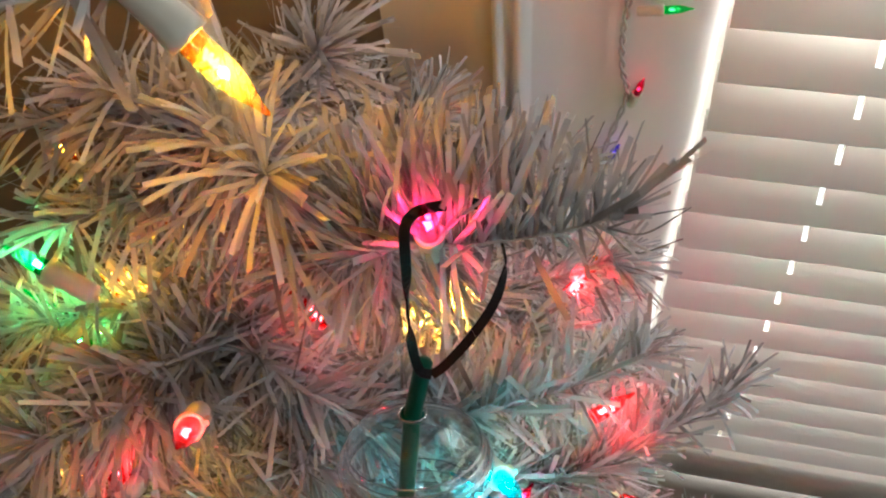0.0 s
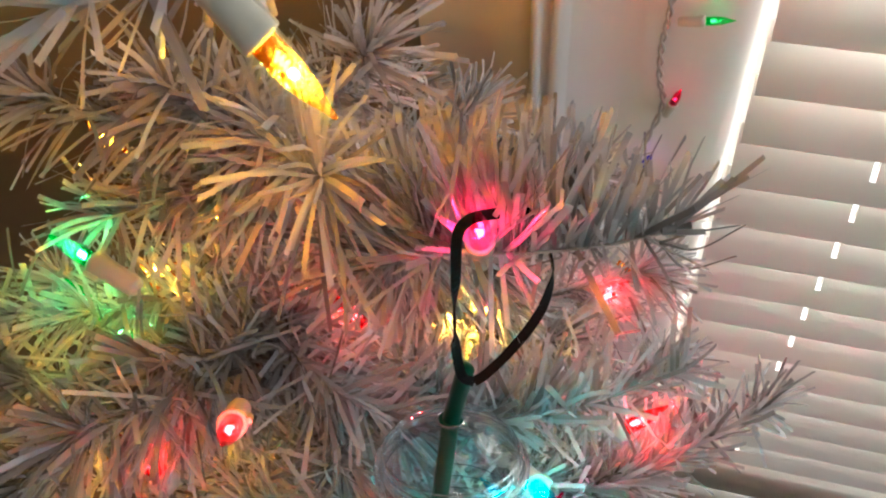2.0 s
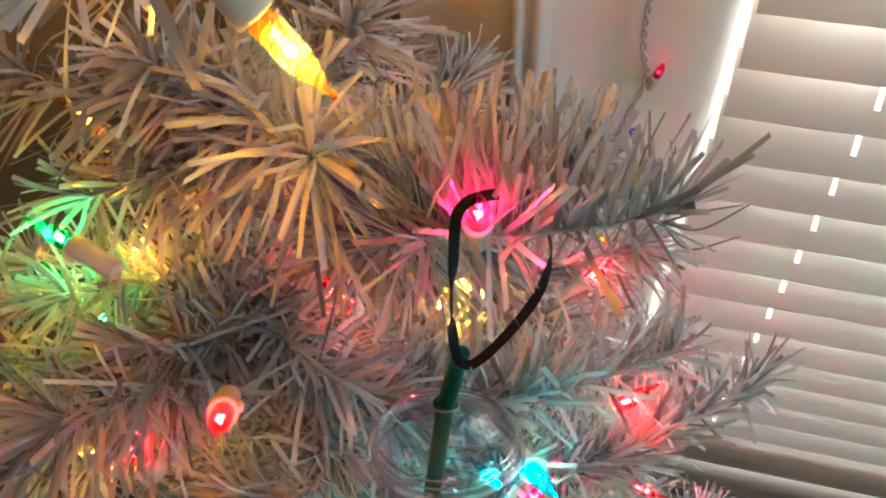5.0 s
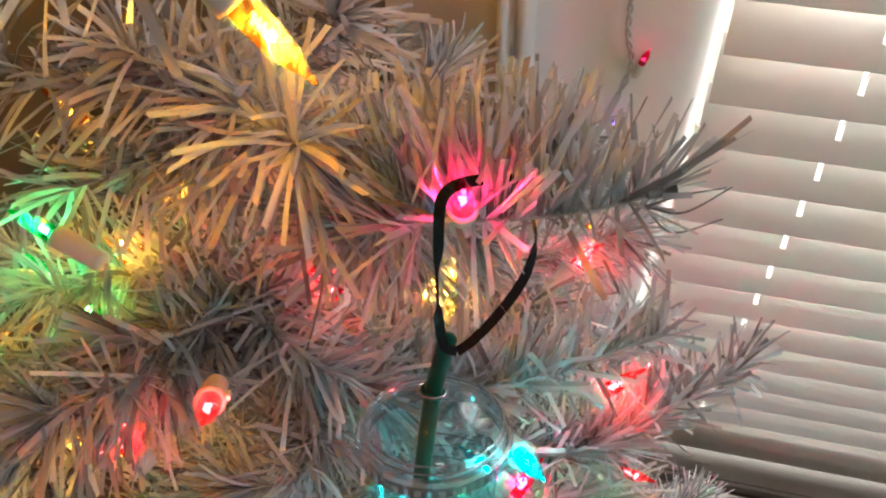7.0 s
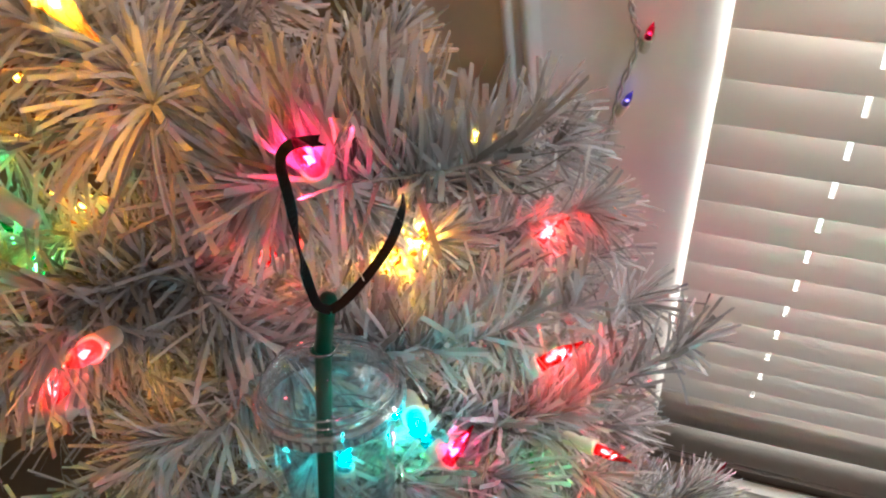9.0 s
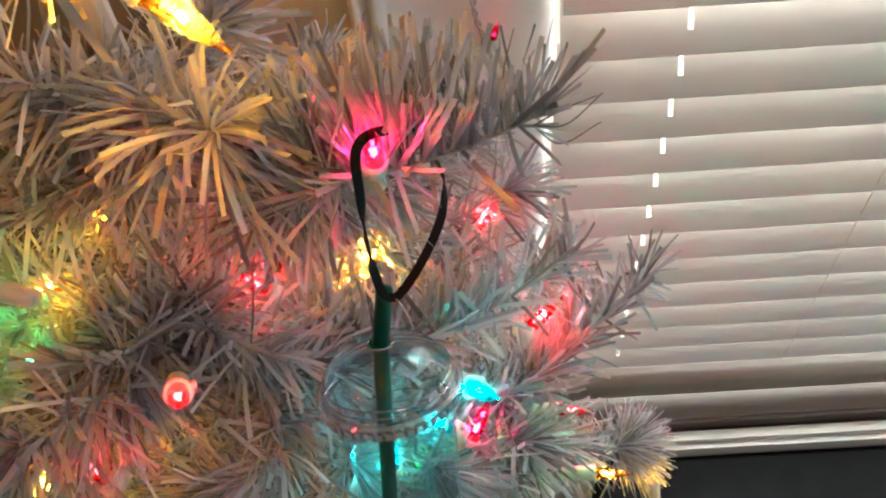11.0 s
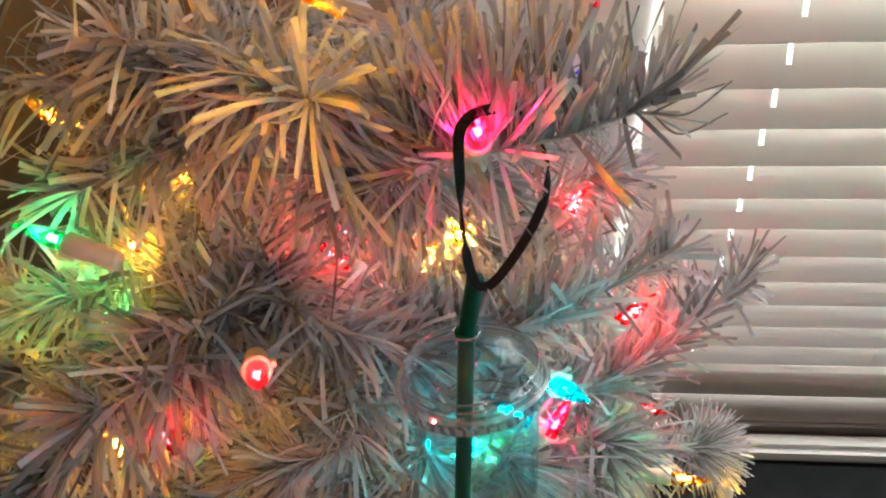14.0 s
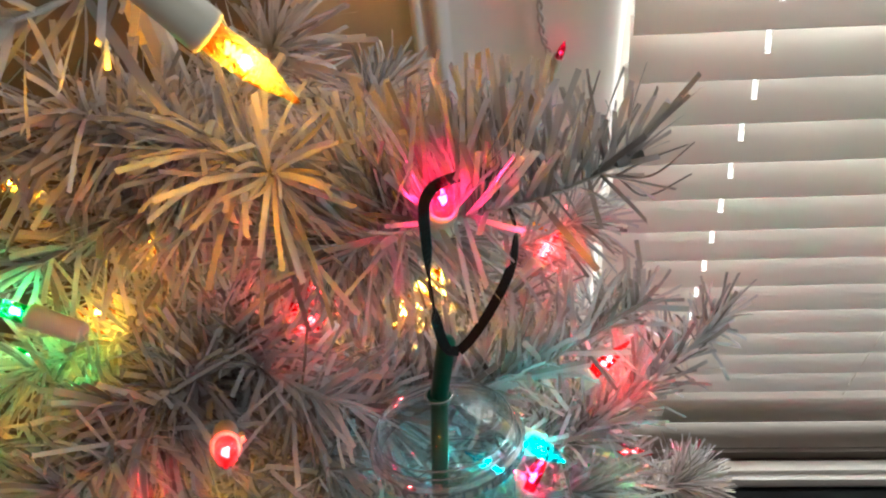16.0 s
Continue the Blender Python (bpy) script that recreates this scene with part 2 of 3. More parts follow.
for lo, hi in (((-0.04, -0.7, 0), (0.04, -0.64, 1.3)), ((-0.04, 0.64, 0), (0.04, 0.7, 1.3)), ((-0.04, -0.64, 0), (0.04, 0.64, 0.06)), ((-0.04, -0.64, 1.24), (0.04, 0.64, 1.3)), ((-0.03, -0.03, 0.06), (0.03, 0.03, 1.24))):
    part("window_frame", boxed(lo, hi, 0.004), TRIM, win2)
wall("wall_south", (-2.6, -3.6, 0), (2.6, -3.5, 2.45), WALL_PAINT, "beige painted rear wall")
wall("wall_west", (-2.6, -3.5, 0), (-2.5, 0.2, 2.45), WALL_PAINT, "beige painted side wall")
# Unlit corner wall, its shade painted in by a dark colour
dw = wall("wall_corner", (-2.4, 0.0, 0), (0.012, 0.1, 2.45), SHADED_WALL, "corner wall with its shade painted in as brown")
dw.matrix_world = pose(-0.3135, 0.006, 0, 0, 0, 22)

# window casing: flat board with a rounded inner edge, and a moulded outer band
def casing():
    prof = [(-0.2330, 0.004), (-0.2330, -0.014), (-0.2325, -0.0205), (-0.2305, -0.0245), (-0.2275, -0.0250), (-0.2255, -0.0225), (-0.2245, -0.0160),
            (-0.2230, -0.0115), (-0.2210, -0.0113), (-0.2200, -0.0140), (-0.2190, -0.0200), (-0.2170, -0.0235), (-0.2135, -0.0230), (-0.2110, -0.0190), (-0.2095, -0.0120), (-0.2080, -0.0095),
            (-0.16, -0.0085), (-0.130, -0.0085), (-0.121, -0.0077), (-0.113, -0.0056), (-0.106, -0.0022), (-0.100, 0.0025), (-0.0955, 0.0085), (-0.0928, 0.017), (-0.0917, 0.03), (-0.0915, 0.06), (-0.1, 0.06)]
    bm = bmesh.new()
    rows = [[bm.verts.new((x, y, z)) for x, y in prof] for z in (WZ0 - 0.0, 1.0, WZ1 + 0.12)]
    for a, b in zip(rows, rows[1:]):
        for k in range(len(prof) - 1):
            bm.faces.new((a[k], a[k + 1], b[k + 1], b[k]))
    bmesh.ops.recalc_face_normals(bm, faces=bm.faces)
    return bm


frame_set = tagged(part("window_casing", casing(), TRIM, None, "", True), "white painted window casing with moulded edge", "window trim", kind="structure")
mirror = tagged(part("window_casing", casing(), TRIM, None, "", True), "white painted window casing with moulded edge", "window trim", kind="structure")
mirror.matrix_world = Matrix.Translation((WX0 + WX1, 0, 0)) @ Matrix.Diagonal((-1, 1, 1, 1))
tagged(part("window_head_trim", boxed((-0.0915, -0.008, WZ1), (0.9715, 0.06, WZ1 + 0.12), 0.004), TRIM), "white painted head casing over the window", "window trim", kind="structure")

win = thing("window_1", (0.44, 0.1, WZ0), "white framed window behind a closed blind", "window", kind="structure")


def in_window(name, lo, hi, mat):
    ob = part(name, boxed(lo, hi, 0.003), mat, win)
    ob.matrix_parent_inverse = Matrix.Translation((-0.44, -0.1, -WZ0))
    return ob


in_window("window_frame", (WX0, 0.09, WZ0), (WX0 + 0.05, 0.13, WZ1), TRIM)
in_window("window_frame", (WX1 - 0.05, 0.09, WZ0), (WX1, 0.13, WZ1), TRIM)
in_window("window_frame", (WX0 + 0.05, 0.09, WZ0), (WX1 - 0.05, 0.13, WZ0 + 0.05), TRIM)
in_window("window_frame", (WX0 + 0.05, 0.09, WZ1 - 0.05), (WX1 - 0.05, 0.13, WZ1), TRIM)
in_window("window_frame", (WX0 + 0.05, 0.095, 1.0), (WX1 - 0.05, 0.125, 1.04), TRIM)
pane = in_window("pane", (WX0 + 0.05, 0.107, WZ0 + 0.05), (WX1 - 0.05, 0.111, WZ1 - 0.05), PANE)

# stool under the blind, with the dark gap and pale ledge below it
tagged(part("window_sill", boxed((-0.27, -0.039, 0.385), (1.15, 0.09, WZ0), 0.004), SILL), "window sill under the blind, its shadow put in as dark brown", "window sill", kind="structure")


tagged(part("backdrop", boxed((-2.0, 1.2, -1.5), (3.0, 1.22, 3.2)), glow_material("bright_outdoors", (1.0, 0.98, 0.95), OUTSIDE)), "bright overcast daylight outside the window", "backdrop", kind="structure")

# ---- the blind ----
PITCH, TILT_SLAT = 0.0425, radians(63)
BX0, BX1 = -0.0912, 0.9712


def slat_mesh():
    """A slightly crowned slat with slots for the cord at two places."""
    holes = [0.0, 0.385, 0.77]
    xs = [BX0]
    for h in holes:
        xs += [h - 0.0020, h + 0.0020]
    xs.append(BX1)
    us = [-0.0235, -0.023, -0.016, -0.0055, 0.003, 0.0115, 0.018, 0.023, 0.0235]
    bm = bmesh.new()
    top, bot = {}, {}
    for i, x in enumerate(xs):
        for j, u in enumerate(us):
            crown = 0.0014 * (1 - (u / 0.0235) ** 2)
            th = 0.0010 if 0 < j < len(us) - 1 else 0.0006
            top[i, j] = bm.verts.new((x, u, crown + th))
            bot[i, j] = bm.verts.new((x, u, crown - th))
    nx, nu = len(xs), len(us)
    gone = {(i, j) for i in (1, 3, 5) for j in (3, 4)}
    for i in range(nx - 1):
        for j in range(nu - 1):
            if (i, j) in gone:
                continue
            bm.faces.new((top[i, j], top[i + 1, j], top[i + 1, j + 1], top[i, j + 1]))
            bm.faces.new((bot[i, j + 1], bot[i + 1, j + 1], bot[i + 1, j], bot[i, j]))
    for i in range(nx - 1):
        bm.faces.new((top[i + 1, 0], top[i, 0], bot[i, 0], bot[i + 1, 0]))
        bm.faces.new((top[i, nu - 1], top[i + 1, nu - 1], bot[i + 1, nu - 1], bot[i, nu - 1]))
    for i, s in ((0, 1), (nx - 1, -1)):
        for j in range(nu - 1):
            bm.faces.new((top[i, j], top[i, j + 1], bot[i, j + 1], bot[i, j]))
    for i in (1, 3, 5):
        for a, b in (((i, 3), (i + 1, 3)), ((i, 5), (i + 1, 5)), ((i, 3), (i, 4)), ((i, 4), (i, 5)), ((i + 1, 3), (i + 1, 4)), ((i + 1, 4), (i + 1, 5))):
            bm.faces.new((top[a], top[b], bot[b], bot[a]))
    bmesh.ops.recalc_face_normals(bm, faces=bm.faces)
    me = bpy.data.meshes.new("slat")
    bm.to_mesh(me)
    bm.free()
    me.materials.append(BLIND)
    me.shade_smooth()
    me.set_sharp_from_angle(angle=0.5)
    return me


blind = thing("window_blind", (0.44, 0.0, 1.6), "cream horizontal slat blind, closed over the daylit window", "blind")
unshift = Matrix.Translation((-0.44, 0, -1.6))
slat = slat_mesh()
for i in range(-14, 12):
    ob = new("slat", slat)
    ob.parent, ob.matrix_parent_inverse = blind, unshift
    ob.matrix_basis = pose(random.uniform(-0.0006, 0.0006), 0, 1.0 - PITCH * i) @ pose(0, 0, 0, math.degrees(TILT_SLAT) + random.uniform(-1.0, 1.0), 0, random.uniform(-0.05, 0.05))
rail = part("bottom_rail", boxed((BX0, -0.012, 0.431), (BX1, 0.012, 0.503), 0.005), BLIND, blind, "", True)
rail.matrix_parent_inverse = unshift
hr = part("head_rail", boxed((BX0, -0.02, 1.575), (BX1, 0.03, 1.619), 0.003), BLIND, blind)
hr.matrix_parent_inverse = unshift
for x in (0.0, 0.187, 0.385, 0.77):
    for y in ((-0.0085, 0.0085) if x == 0.187 else (0.0085,)):
        c = part("ladder_cord", tube([Vector((x + 0.004, y, 0.46)), Vector((x + 0.004, y, 1.58))], 0.0006, 5), CORD, blind)
        c.matrix_parent_inverse = unshift

# dark upholstered seat with a pale ledge in front of the sill
seat = thing("storage_bench", (0.7, -0.35, 0.0), "dark upholstered bench with a pale top edge below the window", "bench")
bq = Matrix.Translation((-0.7, 0.35, 0))
for nm, lo, hi, mt in (("ledge", (-0.02, -0.070, 0.0), (1.6, -0.047, 0.412), LEDGE), ("cushion", (-0.02, -0.75, 0.24), (1.6, -0.071, 0.392), DARK_CLOTH), ("base", (0.0, -0.73, 0.0), (1.58, -0.073, 0.239), DARK_CLOTH)):
    o = part(nm, boxed(lo, hi, 0.008), mt, seat)
    o.matrix_parent_inverse = bq

ceil_lamp = thing("ceiling_light", (0.5, -1.9, 2.45), "round flush ceiling light with frosted diffuser", "ceiling light")
part("mount", lathe([(0.0, 0), (0.17, 0), (0.17, -0.03), (0.0, -0.03)]), TRIM, ceil_lamp)
part("diffuser", lathe([(0.15, -0.031), (0.14, -0.05), (0.09, -0.062), (0.0, -0.066)]), CEIL_GLOW, ceil_lamp)

# ---- the tree ----
TX, TY = -0.288, -0.236
rng = np.random.default_rng(7)
tree = thing("christmas_tree", (TX, TY, 0.0), "white artificial Christmas tree with flat tinsel needles, lit by coloured lights", "Christmas tree")
root = Matrix.Translation((-TX, -TY, 0))


def to_tree(ob, parent=None):
    ob.parent = parent or tree
    ob.matrix_parent_inverse = root if not parent else Matrix()
    return ob


to_tree(part("trunk", tube([Vector((TX, TY, z)) for z in (0.02, 0.5, 1.0, 1.30)], 0.009, 10, None, 0.6), TRUNK, None, "white metal pole"))
for k in range(3):
    a = 2 * math.pi * k / 3 + 0.4
    to_tree(part("stand_leg", tube([Vector((TX, TY, 0.1)), Vector((TX + 0.12 * math.cos(a), TY + 0.12 * math.sin(a), 0.03)), Vector((TX + 0.2 * math.cos(a), TY + 0.2 * math.sin(a), 0.009))], 0.008, 8), TRUNK))


def strips(path, n, length, width, lean=(62, 12), start=0.12, lift=(0, 0, 0), droop=0.18, tip_share=0.22, curl=0.25, clear=(), toward=None, spread=0.6, share=0.75, stray=0.2):
    """Arrays of vertices and faces for n flat needles round a stem."""
    P = np.array([tuple(p) for p in path])
    seg = np.linalg.norm(np.diff(P, axis=0), axis=1)
    cum = np.concatenate([[0], np.cumsum(seg)]) / seg.sum()
    s = start + (1 - start) * rng.random(n) ** 0.9
    k = int(n * tip_share)
    s[:k] = 1 - 0.06 * rng.random(k)
    base = np.stack([np.interp(s, cum, P[:, i]) for i in range(3)], 1)
    e = 0.04
    fw = np.stack([np.interp(np.minimum(s + e, 1), cum, P[:, i]) - np.interp(np.maximum(s - e, 0), cum, P[:, i]) for i in range(3)], 1)
    fw /= np.linalg.norm(fw, axis=1)[:, None]
    ref = np.where(np.abs(fw[:, 2:3]) > 0.9, [[1.0, 0, 0]], [[0, 0, 1.0]])
    u = np.cross(fw, ref)
    u /= np.linalg.norm(u, axis=1)[:, None]
    v = np.cross(fw, u)
    heads = rng.integers(0, max(6, n // 7), n)
    s = s + 0.35 * (rng.random(n // 7 + 7)[heads] - s) * (np.arange(n) >= k)
    base = np.stack([np.interp(s, cum, P[:, i]) for i in range(3)], 1)
    az = (rng.random(n // 7 + 7) * 2 * np.pi)[heads] + rng.normal(0, 0.55, n)
    fan = np.zeros(n, bool)
    if toward:
        # most needles are brushed to one side of the stem
        fan = rng.random(n) < share
        az = np.where(fan, np.arctan2(v @ np.array(toward), u @ np.array(toward)) + rng.normal(0, spread, n), az)
    rad = np.cos(az)[:, None] * u + np.sin(az)[:, None] * v
    th = np.radians(np.interp(s, [0, 1], [lean[0] + 8, lean[0] - 8]) + rng.normal(0, lean[1], n))
    th[:k] = np.radians(rng.uniform(8, 80, k))
    d = np.cos(th)[:, None] * fw + np.sin(th)[:, None] * rad + np.array(lift) + rng.normal(0, stray, (n, 3))
    d /= np.linalg.norm(d, axis=1)[:, None]
    L = length * rng.uniform(0.55, 1.12, n)
    if toward:
        L *= np.where(fan, 1.0, 0.72) * np.where(s > 0.88, 0.72, 1.0)
    W = width * rng.uniform(0.6, 1.25, n)
    side = np.cross(d, rng.normal(0, 1, (n, 3)))
    side /= np.linalg.norm(side, axis=1)[:, None]
    nor = np.cross(d, side)
    bend = curl * rng.normal(0, 0.5, n)
    verts = np.zeros((n, 8, 3))
    twist = rng.normal(0, 0.35, n)
    for i, t in enumerate((0.0, 0.34, 0.68, 1.0)):
        c = base + d * (L * t)[:, None] + nor * (bend * L * t * t)[:, None] + np.array([0, 0, -1.0]) * (droop * L * t * t)[:, None]
        sd = side * np.cos(twist * t)[:, None] + nor * np.sin(twist * t)[:, None]
        w = W * (0.72 if i == 0 else 1.0) * 0.5
        slant = d * (rng.uniform(-0.3, 0.3, n) * W)[:, None] if i == 3 else 0
        verts[:, 2 * i] = c - sd * w[:, None] - slant
        verts[:, 2 * i + 1] = c + sd * w[:, None] + slant
    keep = np.ones(n, bool)
    for c, r in clear:
        keep &= (np.linalg.norm(verts - np.array(c), axis=2) > r).all(1)
    verts = verts[keep]
    n = len(verts)
    quads = np.array([(0, 1, 3, 2), (2, 3, 5, 4), (4, 5, 7, 6)])
    faces = (np.arange(n)[:, None, None] * 8 + quads[None]).reshape(-1, 4)
    return verts, faces


def branch(pts, n, length=0.036, width=0.0017, single=0, label="", **kw):
    """A wire stem with its needles; single: how many needles are objects of their own."""
    path = spline(pts, 6)
    stem = to_tree(part("branch", tube(path, 0.0009, 6, None, 0.6), STEM, None, label))
    verts, faces = strips(path, n, length, width, **kw)
    me = bpy.data.meshes.new("needles")
    n = len(verts)
    rest = n - single
    me.from_pydata(verts[:rest].reshape(-1, 3).tolist(), [], faces[:rest * 3].tolist())
    needles = finish("needles", me, NEEDLE, stem)
    needles.matrix_parent_inverse = Matrix()
    tagged(needles, "", "", "", "stuff")
    for i in range(rest, n):
        one = bpy.data.meshes.new("needle")
        one.from_pydata(verts[i].tolist(), [], faces[:3].tolist())
        finish("needle", one, NEEDLE, stem)
    return stem


# the hanging ribbon and the lamp beside it part the needles here
GAP = (((-0.1948, -0.3197, 1.2323), 0.0085), ((-0.1932, -0.3175, 1.2363), 0.0085), ((-0.1903, -0.3147, 1.2363), 0.0085), ((-0.1950, -0.3225, 1.2190), 0.0085), ((-0.1957, -0.3239, 1.2047), 0.0085), ((-0.1890, -0.3199, 1.2405), 0.0085), ((-0.1896, -0.3165, 1.2318), 0.0085), ((-0.1723, -0.3064, 1.2023), 0.0085))

# and the lit bulbs part them here
AMBER = (((-0.2265, -0.3284, 1.2919), 0.009), ((-0.2204, -0.3393, 1.3020), 0.009), ((-0.2144, -0.3501, 1.3120), 0.009), ((-0.2083, -0.3610, 1.3221), 0.009), ((-0.2215, -0.3294, 1.2862), 0.009), ((-0.2159, -0.3401, 1.2967), 0.009), ((-0.2104, -0.3508, 1.3072), 0.009), ((-0.2048, -0.3615, 1.3177), 0.009), ((-0.2164, -0.3304, 1.2806), 0.009), ((-0.2114, -0.3409, 1.2915), 0.009), ((-0.2063, -0.3515, 1.3025), 0.009), ((-0.2013, -0.3620, 1.3134), 0.009), ((-0.2305, -0.3276, 1.2965), 0.009), ((-0.2240, -0.3386, 1.3062), 0.009), ((-0.2176, -0.3496, 1.3158), 0.009), ((-0.2111, -0.3606, 1.3255), 0.009), ((-0.2345, -0.3268, 1.3010), 0.009), ((-0.2277, -0.3379, 1.3103), 0.009), ((-0.2208, -0.3490, 1.3195), 0.009), ((-0.2140, -0.3601, 1.3288), 0.009))
LIT = (((-0.3358, -0.3090, 1.1713), 0.009), ((-0.3298, -0.3137, 1.1792), 0.009), ((-0.3237, -0.3184, 1.1871), 0.009), ((-0.3215, -0.3127, 1.1684), 0.008), ((-0.3158, -0.3174, 1.1766), 0.008), ((-0.3102, -0.3221, 1.1848), 0.008), ((-0.2520, -0.3638, 1.1848), 0.008), ((-0.2480, -0.3674, 1.1944), 0.008), ((-0.2439, -0.3711, 1.2039), 0.008))


def on_trunk(z):
    return (TX, TY, z)


# upper branches, each from the pole to its tip
branch([on_trunk(1.15), (-0.2770, -0.2660, 1.2009), (-0.2496, -0.2943, 1.2242), (-0.2339, -0.3108, 1.2360)], 330, 0.037, 0.0016, 150, lean=(70, 24), start=0.2, tip_share=0.16, curl=0.8, clear=GAP, stray=0.42)
branch([on_trunk(1.14), (-0.2266, -0.2969, 1.1887), (-0.2028, -0.3081, 1.2095), (-0.1774, -0.3041, 1.2115), (-0.1562, -0.2985, 1.2145), (-0.1409, -0.2941, 1.2191)], 1000, 0.0400, 0.0016, 150, lean=(85, 9), start=0.30, tip_share=0.03, curl=0.30, droop=-0.04, toward=(-0.10, 0.56, 0.81), spread=0.66, share=0.70, clear=GAP, stray=0.10)
branch([on_trunk(1.12), (-0.2266, -0.2877, 1.1809), (-0.2054, -0.2944, 1.1866), (-0.1908, -0.2945, 1.1861)], 300, 0.029, 0.0016, 0, lean=(66, 16), start=0.3, curl=0.5, toward=(0.21, -0.89, -0.45), spread=0.8, share=0.8, clear=GAP)
branch([on_trunk(1.064), (-0.2126, -0.3016, 1.0981), (-0.1780, -0.3067, 1.1133), (-0.1485, -0.2935, 1.1192), (-0.1243, -0.2790, 1.1233)], 560, 0.034, 0.0017, 0, lean=(64, 12), start=0.3, tip_share=0.06, curl=0.35, droop=0.0, toward=(-0.21, 0.57, 0.78), spread=0.75, share=0.66)
branch([on_trunk(1.034), (-0.1973, -0.2939, 1.0383), (-0.1511, -0.2996, 1.0443), (-0.1189, -0.2807, 1.0545), (-0.0957, -0.2629, 1.0610), (-0.0825, -0.2520, 1.0639)], 640, 0.036, 0.0017, 0, lean=(60, 13), start=0.3, tip_share=0.06, curl=0.4, droop=0.0, toward=(-0.21, 0.57, 0.78), spread=0.9, share=0.6)
branch([on_trunk(1.08), (-0.2420, -0.2050, 1.1319), (-0.2290, -0.1850, 1.1420)], 440, 0.033, 0.0016, 0, start=0.25, lift=(0.1, 0.2, 0.15), curl=0.5)
branch([on_trunk(1.135), (-0.2772, -0.2272, 1.1706), (-0.2563, -0.2187, 1.1992)], 420, 0.035, 0.0017, 0, start=0.2, curl=0.4)
branch([on_trunk(1.089), (-0.3076, -0.2888, 1.1298), (-0.3387, -0.3239, 1.1537), (-0.3645, -0.3328, 1.1600)], 430, 0.034, 0.0018, 0, clear=LIT, start=0.2, curl=0.5)
branch([on_trunk(1.13), (-0.2913, -0.2743, 1.1810), (-0.3097, -0.2897, 1.1858), (-0.3256, -0.2989, 1.1826)], 330, 0.033, 0.0018, 0, clear=LIT, start=0.2, lean=(55, 16), curl=0.5)
branch([on_trunk(1.17), (-0.3022, -0.2723, 1.2047), (-0.3212, -0.2852, 1.2166), (-0.3369, -0.2893, 1.2281)], 210, 0.03, 0.0017, 0, start=0.25, lean=(58, 18), curl=0.6)
branch([on_trunk(1.178), (-0.2842, -0.2650, 1.2064), (-0.2902, -0.2775, 1.2219), (-0.2966, -0.2825, 1.2333)], 300, 0.032, 0.0018, 0, start=0.2, lean=(60, 22), tip_share=0.12, curl=0.7)
branch([on_trunk(1.255), (-0.2423, -0.3043, 1.3078), (-0.2461, -0.3326, 1.3115), (-0.2552, -0.3483, 1.3156)], 90, 0.026, 0.0017, 0, start=0.4, lean=(50, 18), curl=0.5, droop=0.0, clear=AMBER)
branch([on_trunk(1.11), (-0.2885, -0.3005, 1.1235), (-0.2899, -0.3319, 1.1418), (-0.2986, -0.3539, 1.1532), (-0.3127, -0.3664, 1.1573)], 440, 0.034, 0.0017, 0, start=0.34, clear=LIT, lean=(60, 18), curl=0.5)
branch([on_trunk(1.089), (-0.2713, -0.2997, 1.1284), (-0.2543, -0.3140, 1.1298), (-0.2374, -0.3208, 1.1256), (-0.2223, -0.3199, 1.1197)], 400, 0.033, 0.0017, 0, start=0.2, lean=(58, 18), curl=0.5)
branch([on_trunk(1.06), (-0.2843, -0.3199, 1.1422), (-0.3144, -0.3378, 1.1507), (-0.3454, -0.3548, 1.1525)], 430, 0.034, 0.0018, 0, clear=LIT, start=0.2, lean=(60, 18), curl=0.5)
branch([on_trunk(1.05), (-0.2972, -0.3292, 1.1262), (-0.3082, -0.3613, 1.1404), (-0.3282, -0.3824, 1.1442)], 503, 0.0333, 0.0016, start=0.2, curl=0.5)
branch([on_trunk(1.008), (-0.2137, -0.2992, 1.0259), (-0.1700, -0.3180, 1.0420), (-0.1450, -0.3240, 1.0440)], 503, 0.0333, 0.0016, start=0.2, curl=0.5)
branch([on_trunk(1.008), (-0.2210, -0.2150, 1.0345), (-0.1619, -0.1955, 1.0505), (-0.1403, -0.1856, 1.0560)], 503, 0.0333, 0.0016, start=0.2, curl=0.5)
branch([on_trunk(1.029), (-0.2436, -0.2343, 1.0537), (-0.2061, -0.2273, 1.0635)], 420, 0.0344, 0.0016, start=0.2, curl=0.5)
branch([on_trunk(0.78), (-0.0968, -0.2364, 0.8180), (-0.0575, -0.2320, 0.8155)], 2200, 0.036, 0.00105, start=0.3, tip_share=0.4, lean=(78, 15))
branch([on_trunk(0.874), (-0.2050, -0.2436, 0.9102), (-0.1550, -0.2408, 0.9312)], 645, 0.0444, 0.0016, start=0.2)

ribbon_tip = Vector((-0.1409, -0.2941, 1.2191))
to_tree(part("wire_tip", tube([ribbon_tip - Vector((0.004, 0.001, 0)), ribbon_tip + Vector((0.0035, 0.001, 0.0005))], 0.0016, 8), STUB, None, "dark crimped wire end", True))
for a, c in (((0.006, -0.004, -0.002), (0.017, 0.002, 0.004)), ((0.004, -0.008, -0.006), (0.016, -0.005, -0.001)), ((0.005, 0.0, 0.0), (0.016, 0.004, 0.001))):
    strand = spline([ribbon_tip - Vector((0.004, 0.004, 0.002)), ribbon_tip + Vector(a), ribbon_tip + Vector(c)], 8)
    to_tree(part("stray_strand", tube(strand, 0.0004, 5, None, 0.5), STUB))

